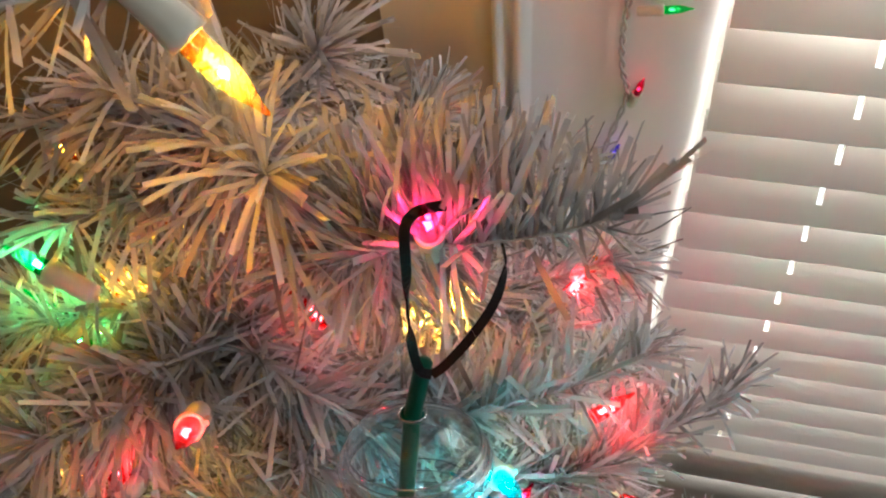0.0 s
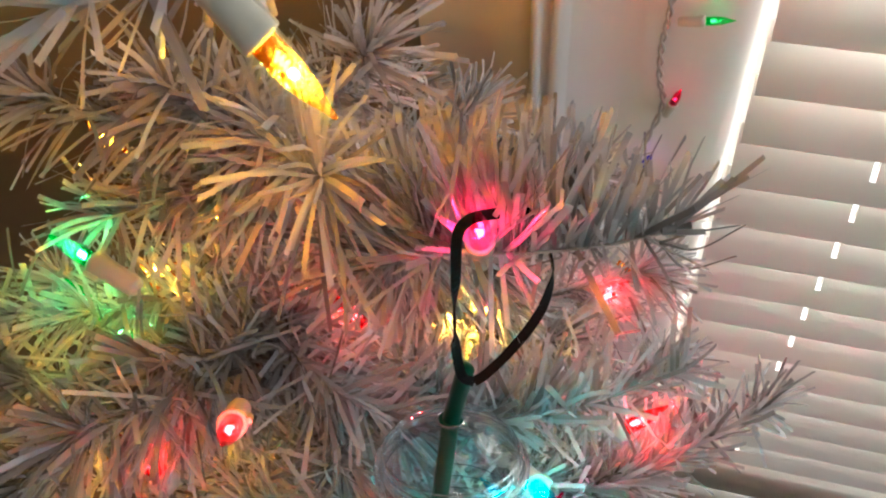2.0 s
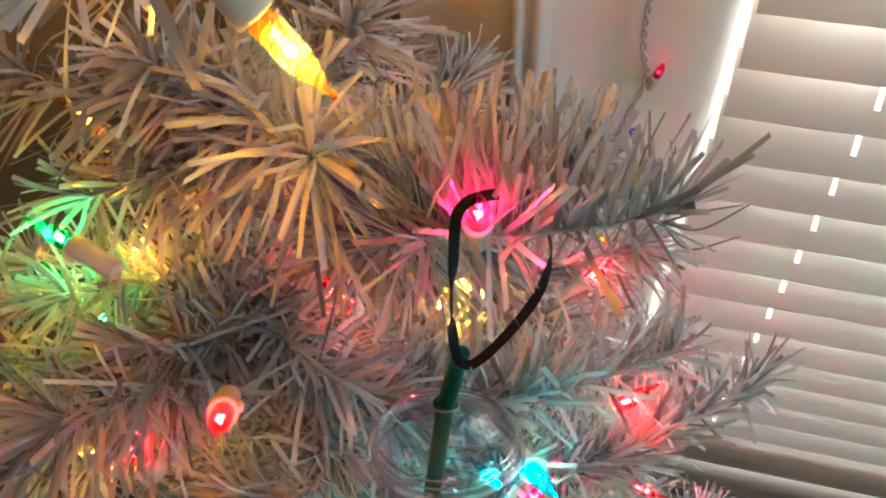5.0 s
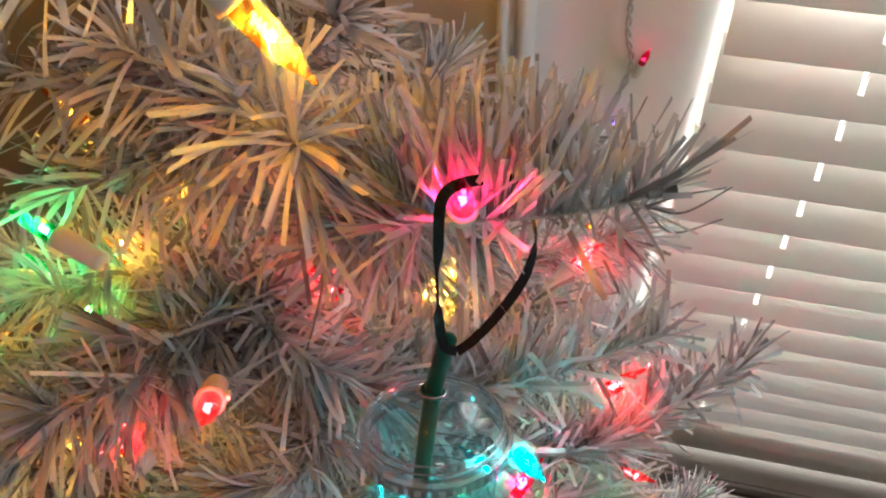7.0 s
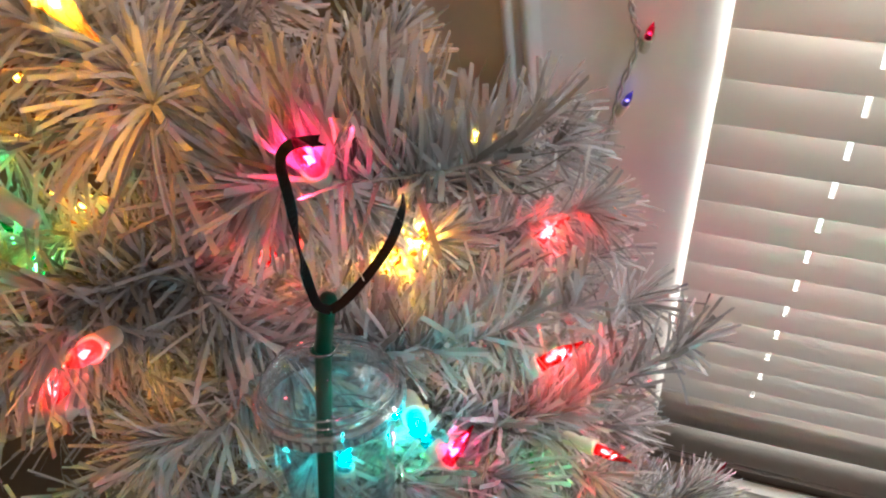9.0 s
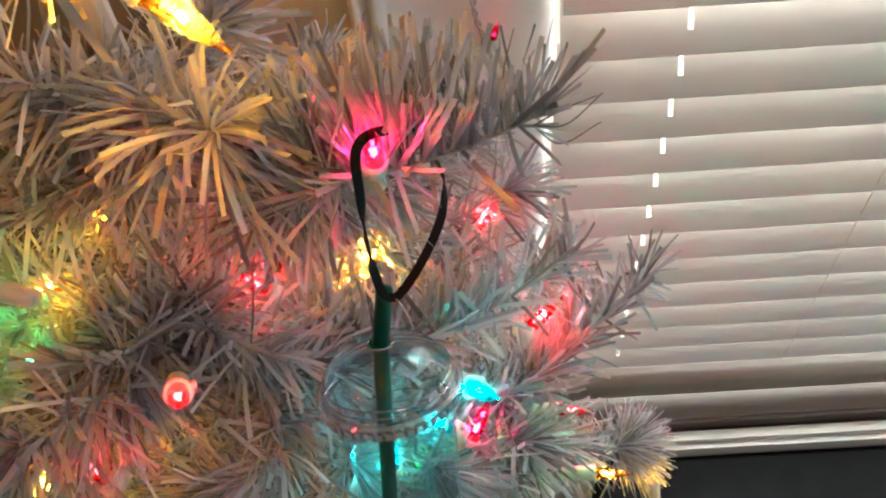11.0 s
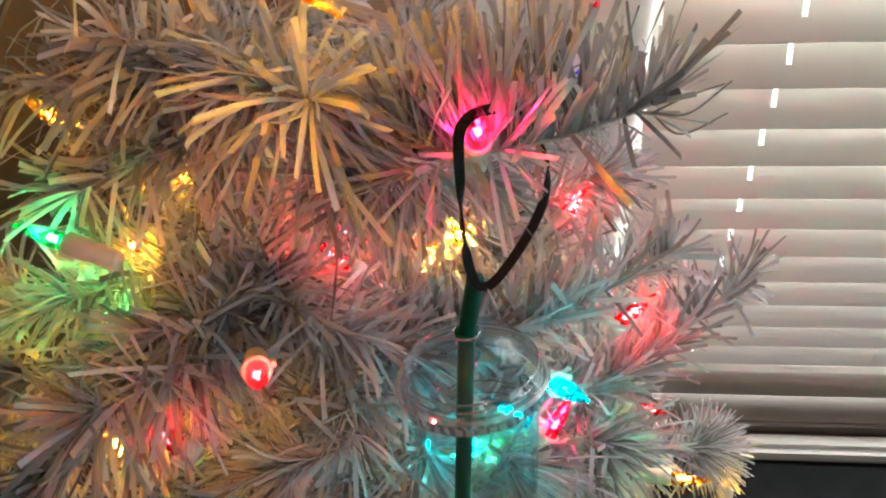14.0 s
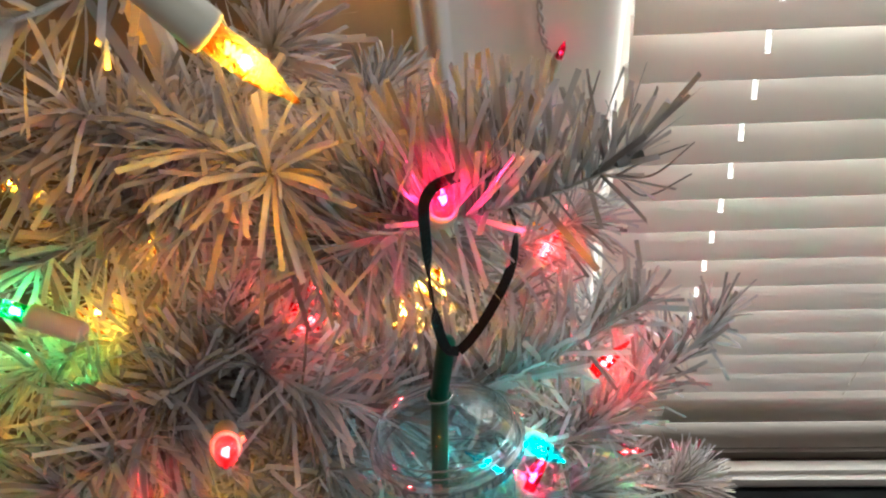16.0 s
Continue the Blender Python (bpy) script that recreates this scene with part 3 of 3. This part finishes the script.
# branches under the cup
branch([on_trunk(1.024), (-0.2521, -0.2900, 1.0591), (-0.2163, -0.3440, 1.0741)], 463, 0.033, 0.0016, start=0.2, curl=0.5)
branch([on_trunk(1.007), (-0.2361, -0.2883, 1.0419), (-0.1843, -0.3407, 1.0569)], 463, 0.033, 0.0016, start=0.2, curl=0.5)
branch([on_trunk(1.057), (-0.2601, -0.2925, 1.0920), (-0.2400, -0.3470, 1.1070), (-0.2620, -0.3620, 1.1080)], 463, 0.033, 0.0016, start=0.2, curl=0.5)
branch([on_trunk(0.972), (-0.2453, -0.2786, 1.0072), (-0.2027, -0.3213, 1.0222)], 463, 0.033, 0.0016, start=0.2, curl=0.5)
branch([on_trunk(0.970), (-0.2229, -0.2811, 1.0049), (-0.1578, -0.3261, 1.0199)], 463, 0.033, 0.0016, start=0.2, curl=0.5)

# These also carry the unseen bulbs added to light the casing
# branches on the window side
branch([on_trunk(0.997), (-0.2470, -0.1916, 1.0304), (-0.2060, -0.1472, 1.0474)], 364, 0.034, 0.0016, start=0.2, curl=0.5)
branch([on_trunk(0.983), (-0.2280, -0.1821, 1.0158), (-0.1680, -0.1282, 1.0328)], 364, 0.034, 0.0016, start=0.2, curl=0.5)
branch([on_trunk(1.014), (-0.2842, -0.2021, 1.0474), (-0.2804, -0.1682, 1.0644)], 364, 0.034, 0.0016, start=0.2, curl=0.5)
branch([on_trunk(0.913), (-0.2082, -0.2234, 0.9463), (-0.1285, -0.2108, 0.9633)], 364, 0.034, 0.0016, start=0.2, curl=0.5)
branch([on_trunk(0.968), (-0.2596, -0.2238, 1.0012), (-0.2311, -0.2117, 1.0182)], 364, 0.034, 0.0016, start=0.2, curl=0.5)

# whorls of lower branches down to the floor, longer towards it
for j, z in enumerate((1.0, 0.93, 0.86, 0.79, 0.70, 0.60, 0.50, 0.40, 0.30)):
    reach = 0.17 + 0.022 * j
    for k in range(8):
        a = 2 * math.pi * (k + 0.37 * j) / 8 + rng.uniform(-0.15, 0.15)
        d = Vector((math.cos(a), math.sin(a), 0))
        r = reach * rng.uniform(0.85, 1.05)
        if d.x > 0.1:
            r = min(r, (0.11 if z > 0.9 else 0.17) / d.x)
        if d.y > 0.1:
            r = min(r, 0.2 / d.y)
        p0 = Vector(on_trunk(z))
        branch([p0, p0 + d * r * 0.5 + Vector((0, 0, 0.03)), p0 + d * r + Vector((0, 0, 0.045))], 260, 0.042, 0.0019, start=0.1)

# ---- the cup ornament ----
RIM = Vector((-0.1965, -0.3390, 1.1350))
COLLAR = Vector((-0.1980, -0.3310, 1.1510))
axis = (COLLAR - RIM).normalized()
cup_m = Matrix.Translation(RIM) @ axis.to_track_quat("Z", "Y").to_matrix().to_4x4()
cup = thing("cup_ornament", RIM, "clear plastic iced-drink cup ornament with domed lid and green straw", "ornament")


def on_cup(ob, parent=None):
    ob.parent = parent or cup
    ob.matrix_parent_inverse = Matrix.Translation(-RIM)
    return ob


def under(ob, parent):
    ob.parent, ob.matrix_parent_inverse = parent, Matrix()
    return ob


RR = 0.0236
dome_p = [(RR, 0.0012), (RR * 0.985, 0.0040), (RR * 0.90, 0.0085), (RR * 0.76, 0.0126), (RR * 0.56, 0.0157), (RR * 0.34, 0.0176), (0.0040, 0.0184)]
body_p = [(RR * 0.93, -0.003), (RR * 0.90, -0.006), (RR * 0.885, -0.015), (RR * 0.83, -0.03), (RR * 0.77, -0.045), (RR * 0.70, -0.060), (RR * 0.66, -0.066), (RR * 0.62, -0.068), (0.0, -0.068)]
lid = on_cup(part("lid", lathe(dome_p, 64, None, cup_m), CLEAR, None, "clear domed lid with ribbed rim", True))
rim_bm = bmesh.new()
nr = 150
rows = []
for k in range(nr):
    a = 2 * math.pi * k / nr
    rib = 0.00035 if k % 3 == 0 else 0.0
    prof = [(RR * 0.95, 0.0018), (RR + 0.0012, 0.0022), (RR + 0.0022, 0.0012), (RR + 0.0018 + rib, -0.0005), (RR + 0.0018 + rib, -0.0030), (RR + 0.0010, -0.0036), (RR * 0.94, -0.0030)]
    rows.append([rim_bm.verts.new(cup_m @ Vector((r * math.cos(a), r * math.sin(a), z))) for r, z in prof])
for k in range(nr):
    a, b = rows[k], rows[(k + 1) % nr]
    for j in range(len(a) - 1):
        rim_bm.faces.new((a[j], b[j], b[j + 1], a[j + 1]))
under(part("ribbed_rim", rim_bm, RIM_PLASTIC, None, "", False), lid).matrix_parent_inverse = Matrix()
for rr, zz in ((RR * 0.985, 0.0042), (RR * 0.95, 0.0066), (0.0046, 0.0185)):
    ring = [cup_m @ Vector((rr * math.cos(2 * math.pi * k / 48), rr * math.sin(2 * math.pi * k / 48), zz)) for k in range(49)]
    under(part("moulded_ring", tube(ring, 0.00036, 6), RIM_PLASTIC, None, "", True), lid)
body = on_cup(part("cup_body", lathe(body_p, 64, None, cup_m), CLEAR, None, "clear tapered cup wall", True))
for zz, rr in ((-0.017, 0.878), (-0.022, 0.860), (-0.027, 0.842)):
    arc = [cup_m @ Vector((RR * rr * 1.012 * math.cos(a), RR * rr * 1.012 * math.sin(a), zz)) for a in np.linspace(math.radians(-130), math.radians(-50), 24)]
    under(part("fill_line", tube(arc, 0.00016, 5), PRINT, None, "thin dark printed line"), body)
# round printed mark on the cup's side, drawn as plain rings
ma = math.radians(-152)
mc = Vector((RR * 0.885 * math.cos(ma), RR * 0.885 * math.sin(ma), -0.014))
tv = Vector((-math.sin(ma), math.cos(ma), 0))
for r in (0.0042, 0.0030):
    loop = [cup_m @ (mc * 1.015 + tv * (r * math.cos(a)) + Vector((0, 0, r * math.sin(a)))) for a in np.linspace(0, 2 * math.pi, 25)]
    under(part("printed_mark", tube(loop, 0.0003, 5), PRINT, None, "dark round printed mark"), body)

STOP = Vector((-0.1943, -0.3224, 1.1718))
sdir = (STOP - COLLAR).normalized()
low = (sdir * 0.55 + axis * 0.45).normalized()
straw_pts = [COLLAR - low * 0.078, COLLAR - low * 0.03, COLLAR, STOP - sdir * 0.0015]
straw = on_cup(part("straw", tube(straw_pts, 0.0029, 20), STRAW, None, "dark green plastic straw", True))
sm = Matrix.Translation(STOP) @ sdir.to_track_quat("Z", "Y").to_matrix().to_4x4()
under(part("straw_cap", lathe([(0.0029, -0.0016), (0.00285, -0.0006), (0.0022, 0.0004), (0.0, 0.0009)], 20, None, sm), STRAW, None, "", True), straw)
cmx = Matrix.Translation(COLLAR) @ sdir.to_track_quat("Z", "Y").to_matrix().to_4x4()
under(part("straw_collar", lathe([(0.0028, 0.0006), (0.0038, 0.0006), (0.0041, 0.0), (0.0038, -0.0007), (0.0028, -0.0007)], 24, None, cmx), STRAW, None, "", True), straw)


def band(pts, width, normals, thick=0.00025):
    """A thin ribbon through pts, turned to face the given normals."""
    p = spline(pts, 8)
    nn = spline(normals, 8)
    bm = bmesh.new()
    rows = []
    for i, q in enumerate(p):
        d = (p[min(i + 1, len(p) - 1)] - p[max(i - 1, 0)]).normalized()
        s = d.cross(nn[i]).normalized()
        n2 = s.cross(d).normalized()
        rows.append([bm.verts.new(q + s * a * width / 2 + n2 * b * thick) for a, b in ((-1, 1), (1, 1), (1, -1), (-1, -1))])
    for a, b in zip(rows, rows[1:]):
        for k in range(4):
            bm.faces.new((a[k], a[(k + 1) % 4], b[(k + 1) % 4], b[k]))
    bm.faces.new(rows[0]), bm.faces.new(rows[-1][::-1])
    return bm


ribbon_pts = [(-0.1904, -0.3281, 1.1744), (-0.1939, -0.3286, 1.1773), (-0.196, -0.3257, 1.1865), (-0.1969, -0.3225, 1.1965), (-0.1968, -0.3183, 1.2128), (-0.1964, -0.3158, 1.2271), (-0.1945, -0.3138, 1.2316), (-0.1917, -0.3107, 1.2312), (-0.1884, -0.3048, 1.2263), (-0.1841, -0.2964, 1.219), (-0.1785, -0.2917, 1.2088), (-0.1733, -0.2981, 1.1987), (-0.1729, -0.3039, 1.1945), (-0.1751, -0.3107, 1.189), (-0.1806, -0.3187, 1.1823), (-0.1865, -0.3249, 1.1766), (-0.1904, -0.3281, 1.1744)]
ribbon_nrm = [(0.1759, -0.4585, 0.8711), (0.1908, -0.4603, 0.867), (0.2992, -0.437, 0.8483), (0.8966, 0.4392, -0.0565), (0.4382, -0.4416, 0.7829), (0.2304, -0.5859, 0.7769), (0.2247, -0.602, 0.7662), (0.2107, -0.6115, 0.7626), (0.1904, -0.6193, 0.7617), (0.1647, -0.6283, 0.7603), (0.9548, 0.2595, 0.145), (0.9201, 0.3918, 0.0), (0.827, -0.06, 0.559), (0.3399, -0.4374, 0.8325), (0.1406, -0.5017, 0.8535), (0.1617, -0.4727, 0.8663), (0.1759, -0.4585, 0.8711)]
ribbon = on_cup(part("hanging_ribbon", band(ribbon_pts, 0.0030, ribbon_nrm), RIBBON, None, "black satin ribbon loop over the branch"))
knot = Vector((-0.1837, -0.2967, 1.2194))
kb = lathe([(0.0, -0.0022), (0.0016, -0.0016), (0.0021, 0.0), (0.0015, 0.0015), (0.0, 0.002)], 10, None, Matrix.Translation(knot))
under(part("knot", kb, RIBBON, None, "", True), ribbon)
under(part("ribbon_end", band([knot, knot + Vector((0.0005, 0.003, 0.004)), knot + Vector((0.0, 0.0055, 0.010))], 0.0022, [(1, -0.3, 0.2)] * 3), RIBBON), ribbon)

# ---- the string lights ----


def mini_light(hot, tip, color, label, lit=SOFT, size=1.0, socket=0.016):
    """A mini light: hot is the filament's place, tip the glass point."""
    hot, tip = Vector(hot), Vector(tip)
    ax = (tip - hot).normalized()
    L = 0.0205 * size
    base = hot - ax * 0.006 * size
    m = Matrix.Translation(base) @ ax.to_track_quat("Z", "Y").to_matrix().to_4x4() @ Matrix.Scale(size, 4)
    ob = thing("string_light", base, label, "string light", "lights on the tree")
    ob.matrix_world = m
    so = part("socket", lathe([(0.0, -socket), (0.0028, -socket), (0.0033, -socket + 0.001), (0.0036, -0.005), (0.0040, -0.0012), (0.0040, 0.0012), (0.0030, 0.0014), (0.0029, -0.001)], 20), SOCKET, ob, "white plastic socket", True)
    part("socket_tab", boxed((0.0036, -0.0008, -0.004), (0.0052, 0.0008, 0.0015), 0.0003), SOCKET, so)
    gb = part("bulb", lathe([(0.0027, 0.0), (0.0028, 0.002), (0.0029, 0.006), (0.0028, 0.0095), (0.0024, 0.0125), (0.0017, 0.015), (0.0009, 0.0175), (0.0006, 0.0195), (0.0, 0.0202)], 20), GLASS[color], ob, color + " glass", True)
    if lit:
        fil = [Vector((0.0009 * math.cos(a * 2.2), 0.0009 * math.sin(a * 2.2), 0.0045 + 0.0004 * a)) for a in range(9)]
        part("filament", tube(fil, 0.00042, 5), HOT if lit > DIM else WARM, gb)
        glow = lamp("bulb_light", "POINT", Matrix.Translation((0, 0, 0.0092)), lit, (1.0, 0.86, 0.62))
        glow.data.shadow_soft_size = 0.0012
        glow.parent = ob
    return ob


mini_light((-0.2265, -0.3284, 1.2919), (-0.2164, -0.3304, 1.2806), "amber", "large glowing yellow mini light close above the tree", STRONG, 1.15)
mini_light((-0.1919, -0.3095, 1.2227), (-0.1905, -0.3146, 1.2379), "pink", "glowing magenta mini light on the ribbon branch", MILD, 1.1)
mini_light((-0.3358, -0.309, 1.1713), (-0.3501, -0.3053, 1.1742), "green", "glowing green mini light with pale socket", MILD, 1.1)
mini_light((-0.158, -0.205, 1.0523), (-0.1505, -0.1961, 1.0544), "red", "glowing red mini light on a rear branch", BRIGHT, 1.1)
mini_light((-0.252, -0.3638, 1.1848), (-0.2486, -0.3701, 1.1927), "red", "glowing red mini light pointing outward", SOFT, 1.1)
mini_light((-0.1658, -0.34, 1.1302), (-0.1598, -0.3479, 1.1392), "blue", "glowing turquoise mini light beside the cup", SOFT, 1.1)
mini_light((-0.1144, -0.262, 0.9433), (-0.1014, -0.2645, 0.9452), "red", "glowing dark red mini light near the lower branches", SOFT, 1.1)
mini_light((-0.0406, -0.2436, 0.7917), (-0.0412, -0.2346, 0.8004), "yellow", "glowing yellow mini light on a low branch", BRIGHT * 2.5, 1.2)
mini_light((-0.1369, -0.2783, 1.0726), (-0.1309, -0.2743, 1.0756), "red", "red mini light deep between two branches", BRIGHT, 1.1, socket=0.005)
mini_light((-0.2116, -0.2319, 1.0664), (-0.2085, -0.2295, 1.0732), "yellow", "yellow mini light deep inside the tree", BRIGHT * 1.6, 1.1, socket=0.005)
mini_light((-0.2226, -0.2379, 1.0585), (-0.2254, -0.2414, 1.0567), "yellow", "yellow mini light deep inside the tree", BRIGHT * 1.6, 1.1, socket=0.005)
mini_light((-0.3150, -0.2527, 1.1652), (-0.3182, -0.2505, 1.1690), "yellow", "yellow mini light half hidden by needles", SOFT * 1.3, 1.1, socket=0.005)
mini_light((-0.2993, -0.2743, 1.1577), (-0.3031, -0.2742, 1.1601), "amber", "yellow mini light half hidden by needles", SOFT * 1.3, 1.1, socket=0.005)
# Extra bulb added out of sight to warm the left needles
mini_light((-0.3460, -0.2626, 1.1776), (-0.3480, -0.2621, 1.1798), "amber", "yellow mini light hidden among the inner needles", SOFT * 1.3, 1.1, socket=0.005)
mini_light((-0.3293, -0.2850, 1.1324), (-0.3329, -0.2866, 1.1336), "yellow", "yellow mini light hidden under needles", SOFT * 1.3, 1.1, socket=0.005)
mini_light((-0.3253, -0.3167, 1.1211), (-0.3285, -0.3152, 1.1239), "green", "green mini light hidden under needles", BRIGHT * 0.5, 1.1, socket=0.005)
mini_light((-0.3273, -0.3555, 1.1001), (-0.3300, -0.3525, 1.1025), "yellow", "yellow mini light hidden among lower needles", BRIGHT * 1.4, 1.1, socket=0.005)
mini_light((-0.1671, -0.3218, 1.0581), (-0.161, -0.3134, 1.0679), "pink", "magenta mini light under the turquoise one", FAINT, 1.1)
mini_light((-0.2014, -0.3438, 1.0845), (-0.201, -0.3415, 1.0912), "blue", "turquoise mini light behind the cup", SOFT, 1.1, socket=0.005)
mini_light((-0.189, -0.3362, 1.0402), (-0.1914, -0.3331, 1.0414), "green", "green mini light among lower needles", BRIGHT, 1.1)
mini_light((-0.0565, -0.2241, 0.8162), (-0.0543, -0.2189, 0.8187), "green", "green mini light on a low branch", BRIGHT * 1.5, 1.1)
mini_light((-0.0471, -0.2064, 0.7964), (-0.0448, -0.2022, 0.7986), "pink", "pink mini light on a low branch", BRIGHT * 1.5, 1.1)
mini_light((-0.0968, -0.2975, 0.9345), (-0.0912, -0.2982, 0.9353), "yellow", "yellow mini light on a low branch", SOFT, 1.1)
mini_light((-0.1394, -0.3158, 1.0181), (-0.1398, -0.3129, 1.0191), "green", "green mini light on a low branch", BRIGHT, 1.1)
# Unseen bulbs behind the tree, added to brighten the window casing
mini_light((-0.2055, -0.1498, 1.0504), (-0.2093, -0.1486, 1.0521), "yellow", "unseen yellow mini light added on the window side of the tree", BRIGHT, 1.1)
mini_light((-0.2792, -0.1706, 1.0674), (-0.2828, -0.1699, 1.0695), "yellow", "unseen yellow mini light added on the window side of the tree", SOFT, 1.1)
mini_light((-0.2304, -0.2138, 1.0215), (-0.2342, -0.2126, 1.0231), "yellow", "unseen yellow mini light added on the window side of the tree", SOFT, 1.1)
# Extra bulbs added out of sight to spread coloured light through the needles
mini_light((-0.2496, -0.2636, 1.1096), (-0.2526, -0.2626, 1.1113), "red", "red mini light hidden among the inner needles", SOFT * 0.7, 1.1, socket=0.005)
mini_light((-0.2980, -0.3611, 1.1300), (-0.3005, -0.3601, 1.1316), "red", "red mini light hidden among the inner needles", BRIGHT * 0.8, 1.1, socket=0.005)
mini_light((-0.3188, -0.2981, 1.1264), (-0.3213, -0.2972, 1.1285), "yellow", "yellow mini light hidden among the inner needles", SOFT * 1.3, 1.1, socket=0.005)
mini_light((-0.3470, -0.3081, 1.1341), (-0.3493, -0.3073, 1.1362), "green", "green mini light hidden among the inner needles", BRIGHT * 0.5, 1.1, socket=0.005)
mini_light((-0.1818, -0.3188, 1.0587), (-0.1849, -0.3173, 1.0597), "blue", "blue mini light hidden among the inner needles", SOFT, 1.1, socket=0.005)
mini_light((-0.3464, -0.3456, 1.0928), (-0.3490, -0.3447, 1.0948), "yellow", "yellow mini light hidden among the inner needles", BRIGHT * 1.4, 1.1, socket=0.005)
mini_light((-0.2517, -0.2820, 1.1195), (-0.2546, -0.2808, 1.1213), "red", "red mini light hidden among the inner needles", SOFT * 0.7, 1.1, socket=0.005)
mini_light((-0.3286, -0.3187, 1.1359), (-0.3310, -0.3178, 1.1379), "green", "green mini light hidden among the inner needles", BRIGHT * 0.5, 1.1, socket=0.005)

# string hanging down the window casing
cord_pts = spline([(-0.152, -0.02, 1.111), (-0.151, -0.016, 1.082), (-0.152, -0.016, 1.057), (-0.15, -0.016, 1.031), (-0.145, -0.016, 1.006), (-0.154, -0.016, 0.962), (-0.16, -0.016, 0.921), (-0.168, -0.016, 0.884), (-0.164, -0.016, 0.851), (-0.177, -0.03, 0.842), (-0.188, -0.08, 0.874)], 14)
string = thing("light_string", cord_pts[0], "white twisted light string hanging down the window casing", "string lights")
for ph in (0.0, math.pi):
    strand = []
    for i, p in enumerate(cord_pts):
        a = ph + i * 0.62
        strand.append(p + Vector((math.cos(a), math.sin(a) * 0.8, 0.2 * math.sin(a))) * 0.0014)
    ob = part("wire", tube(strand, 0.00105, 6), WIRE, string, "", True)
    ob.matrix_parent_inverse = Matrix.Translation(-cord_pts[0])
mini_light((-0.126, -0.018, 1.079), (-0.114, -0.018, 1.081), "green", "small green mini light on the string by the window casing", DIM, 0.9)
mini_light((-0.138, -0.018, 1.016), (-0.135, -0.022, 1.032), "pink", "small pink mini light on the string by the window casing", DIM, 0.9)
mini_light((-0.149, -0.018, 0.955), (-0.143, -0.022, 0.975), "violet", "small violet mini light on the string by the window casing", DIM, 0.9)
mini_light((-0.153, -0.02, 0.836), (-0.138, -0.024, 0.828), "yellow", "small yellow mini light on the string by the window casing", DIM, 0.9)
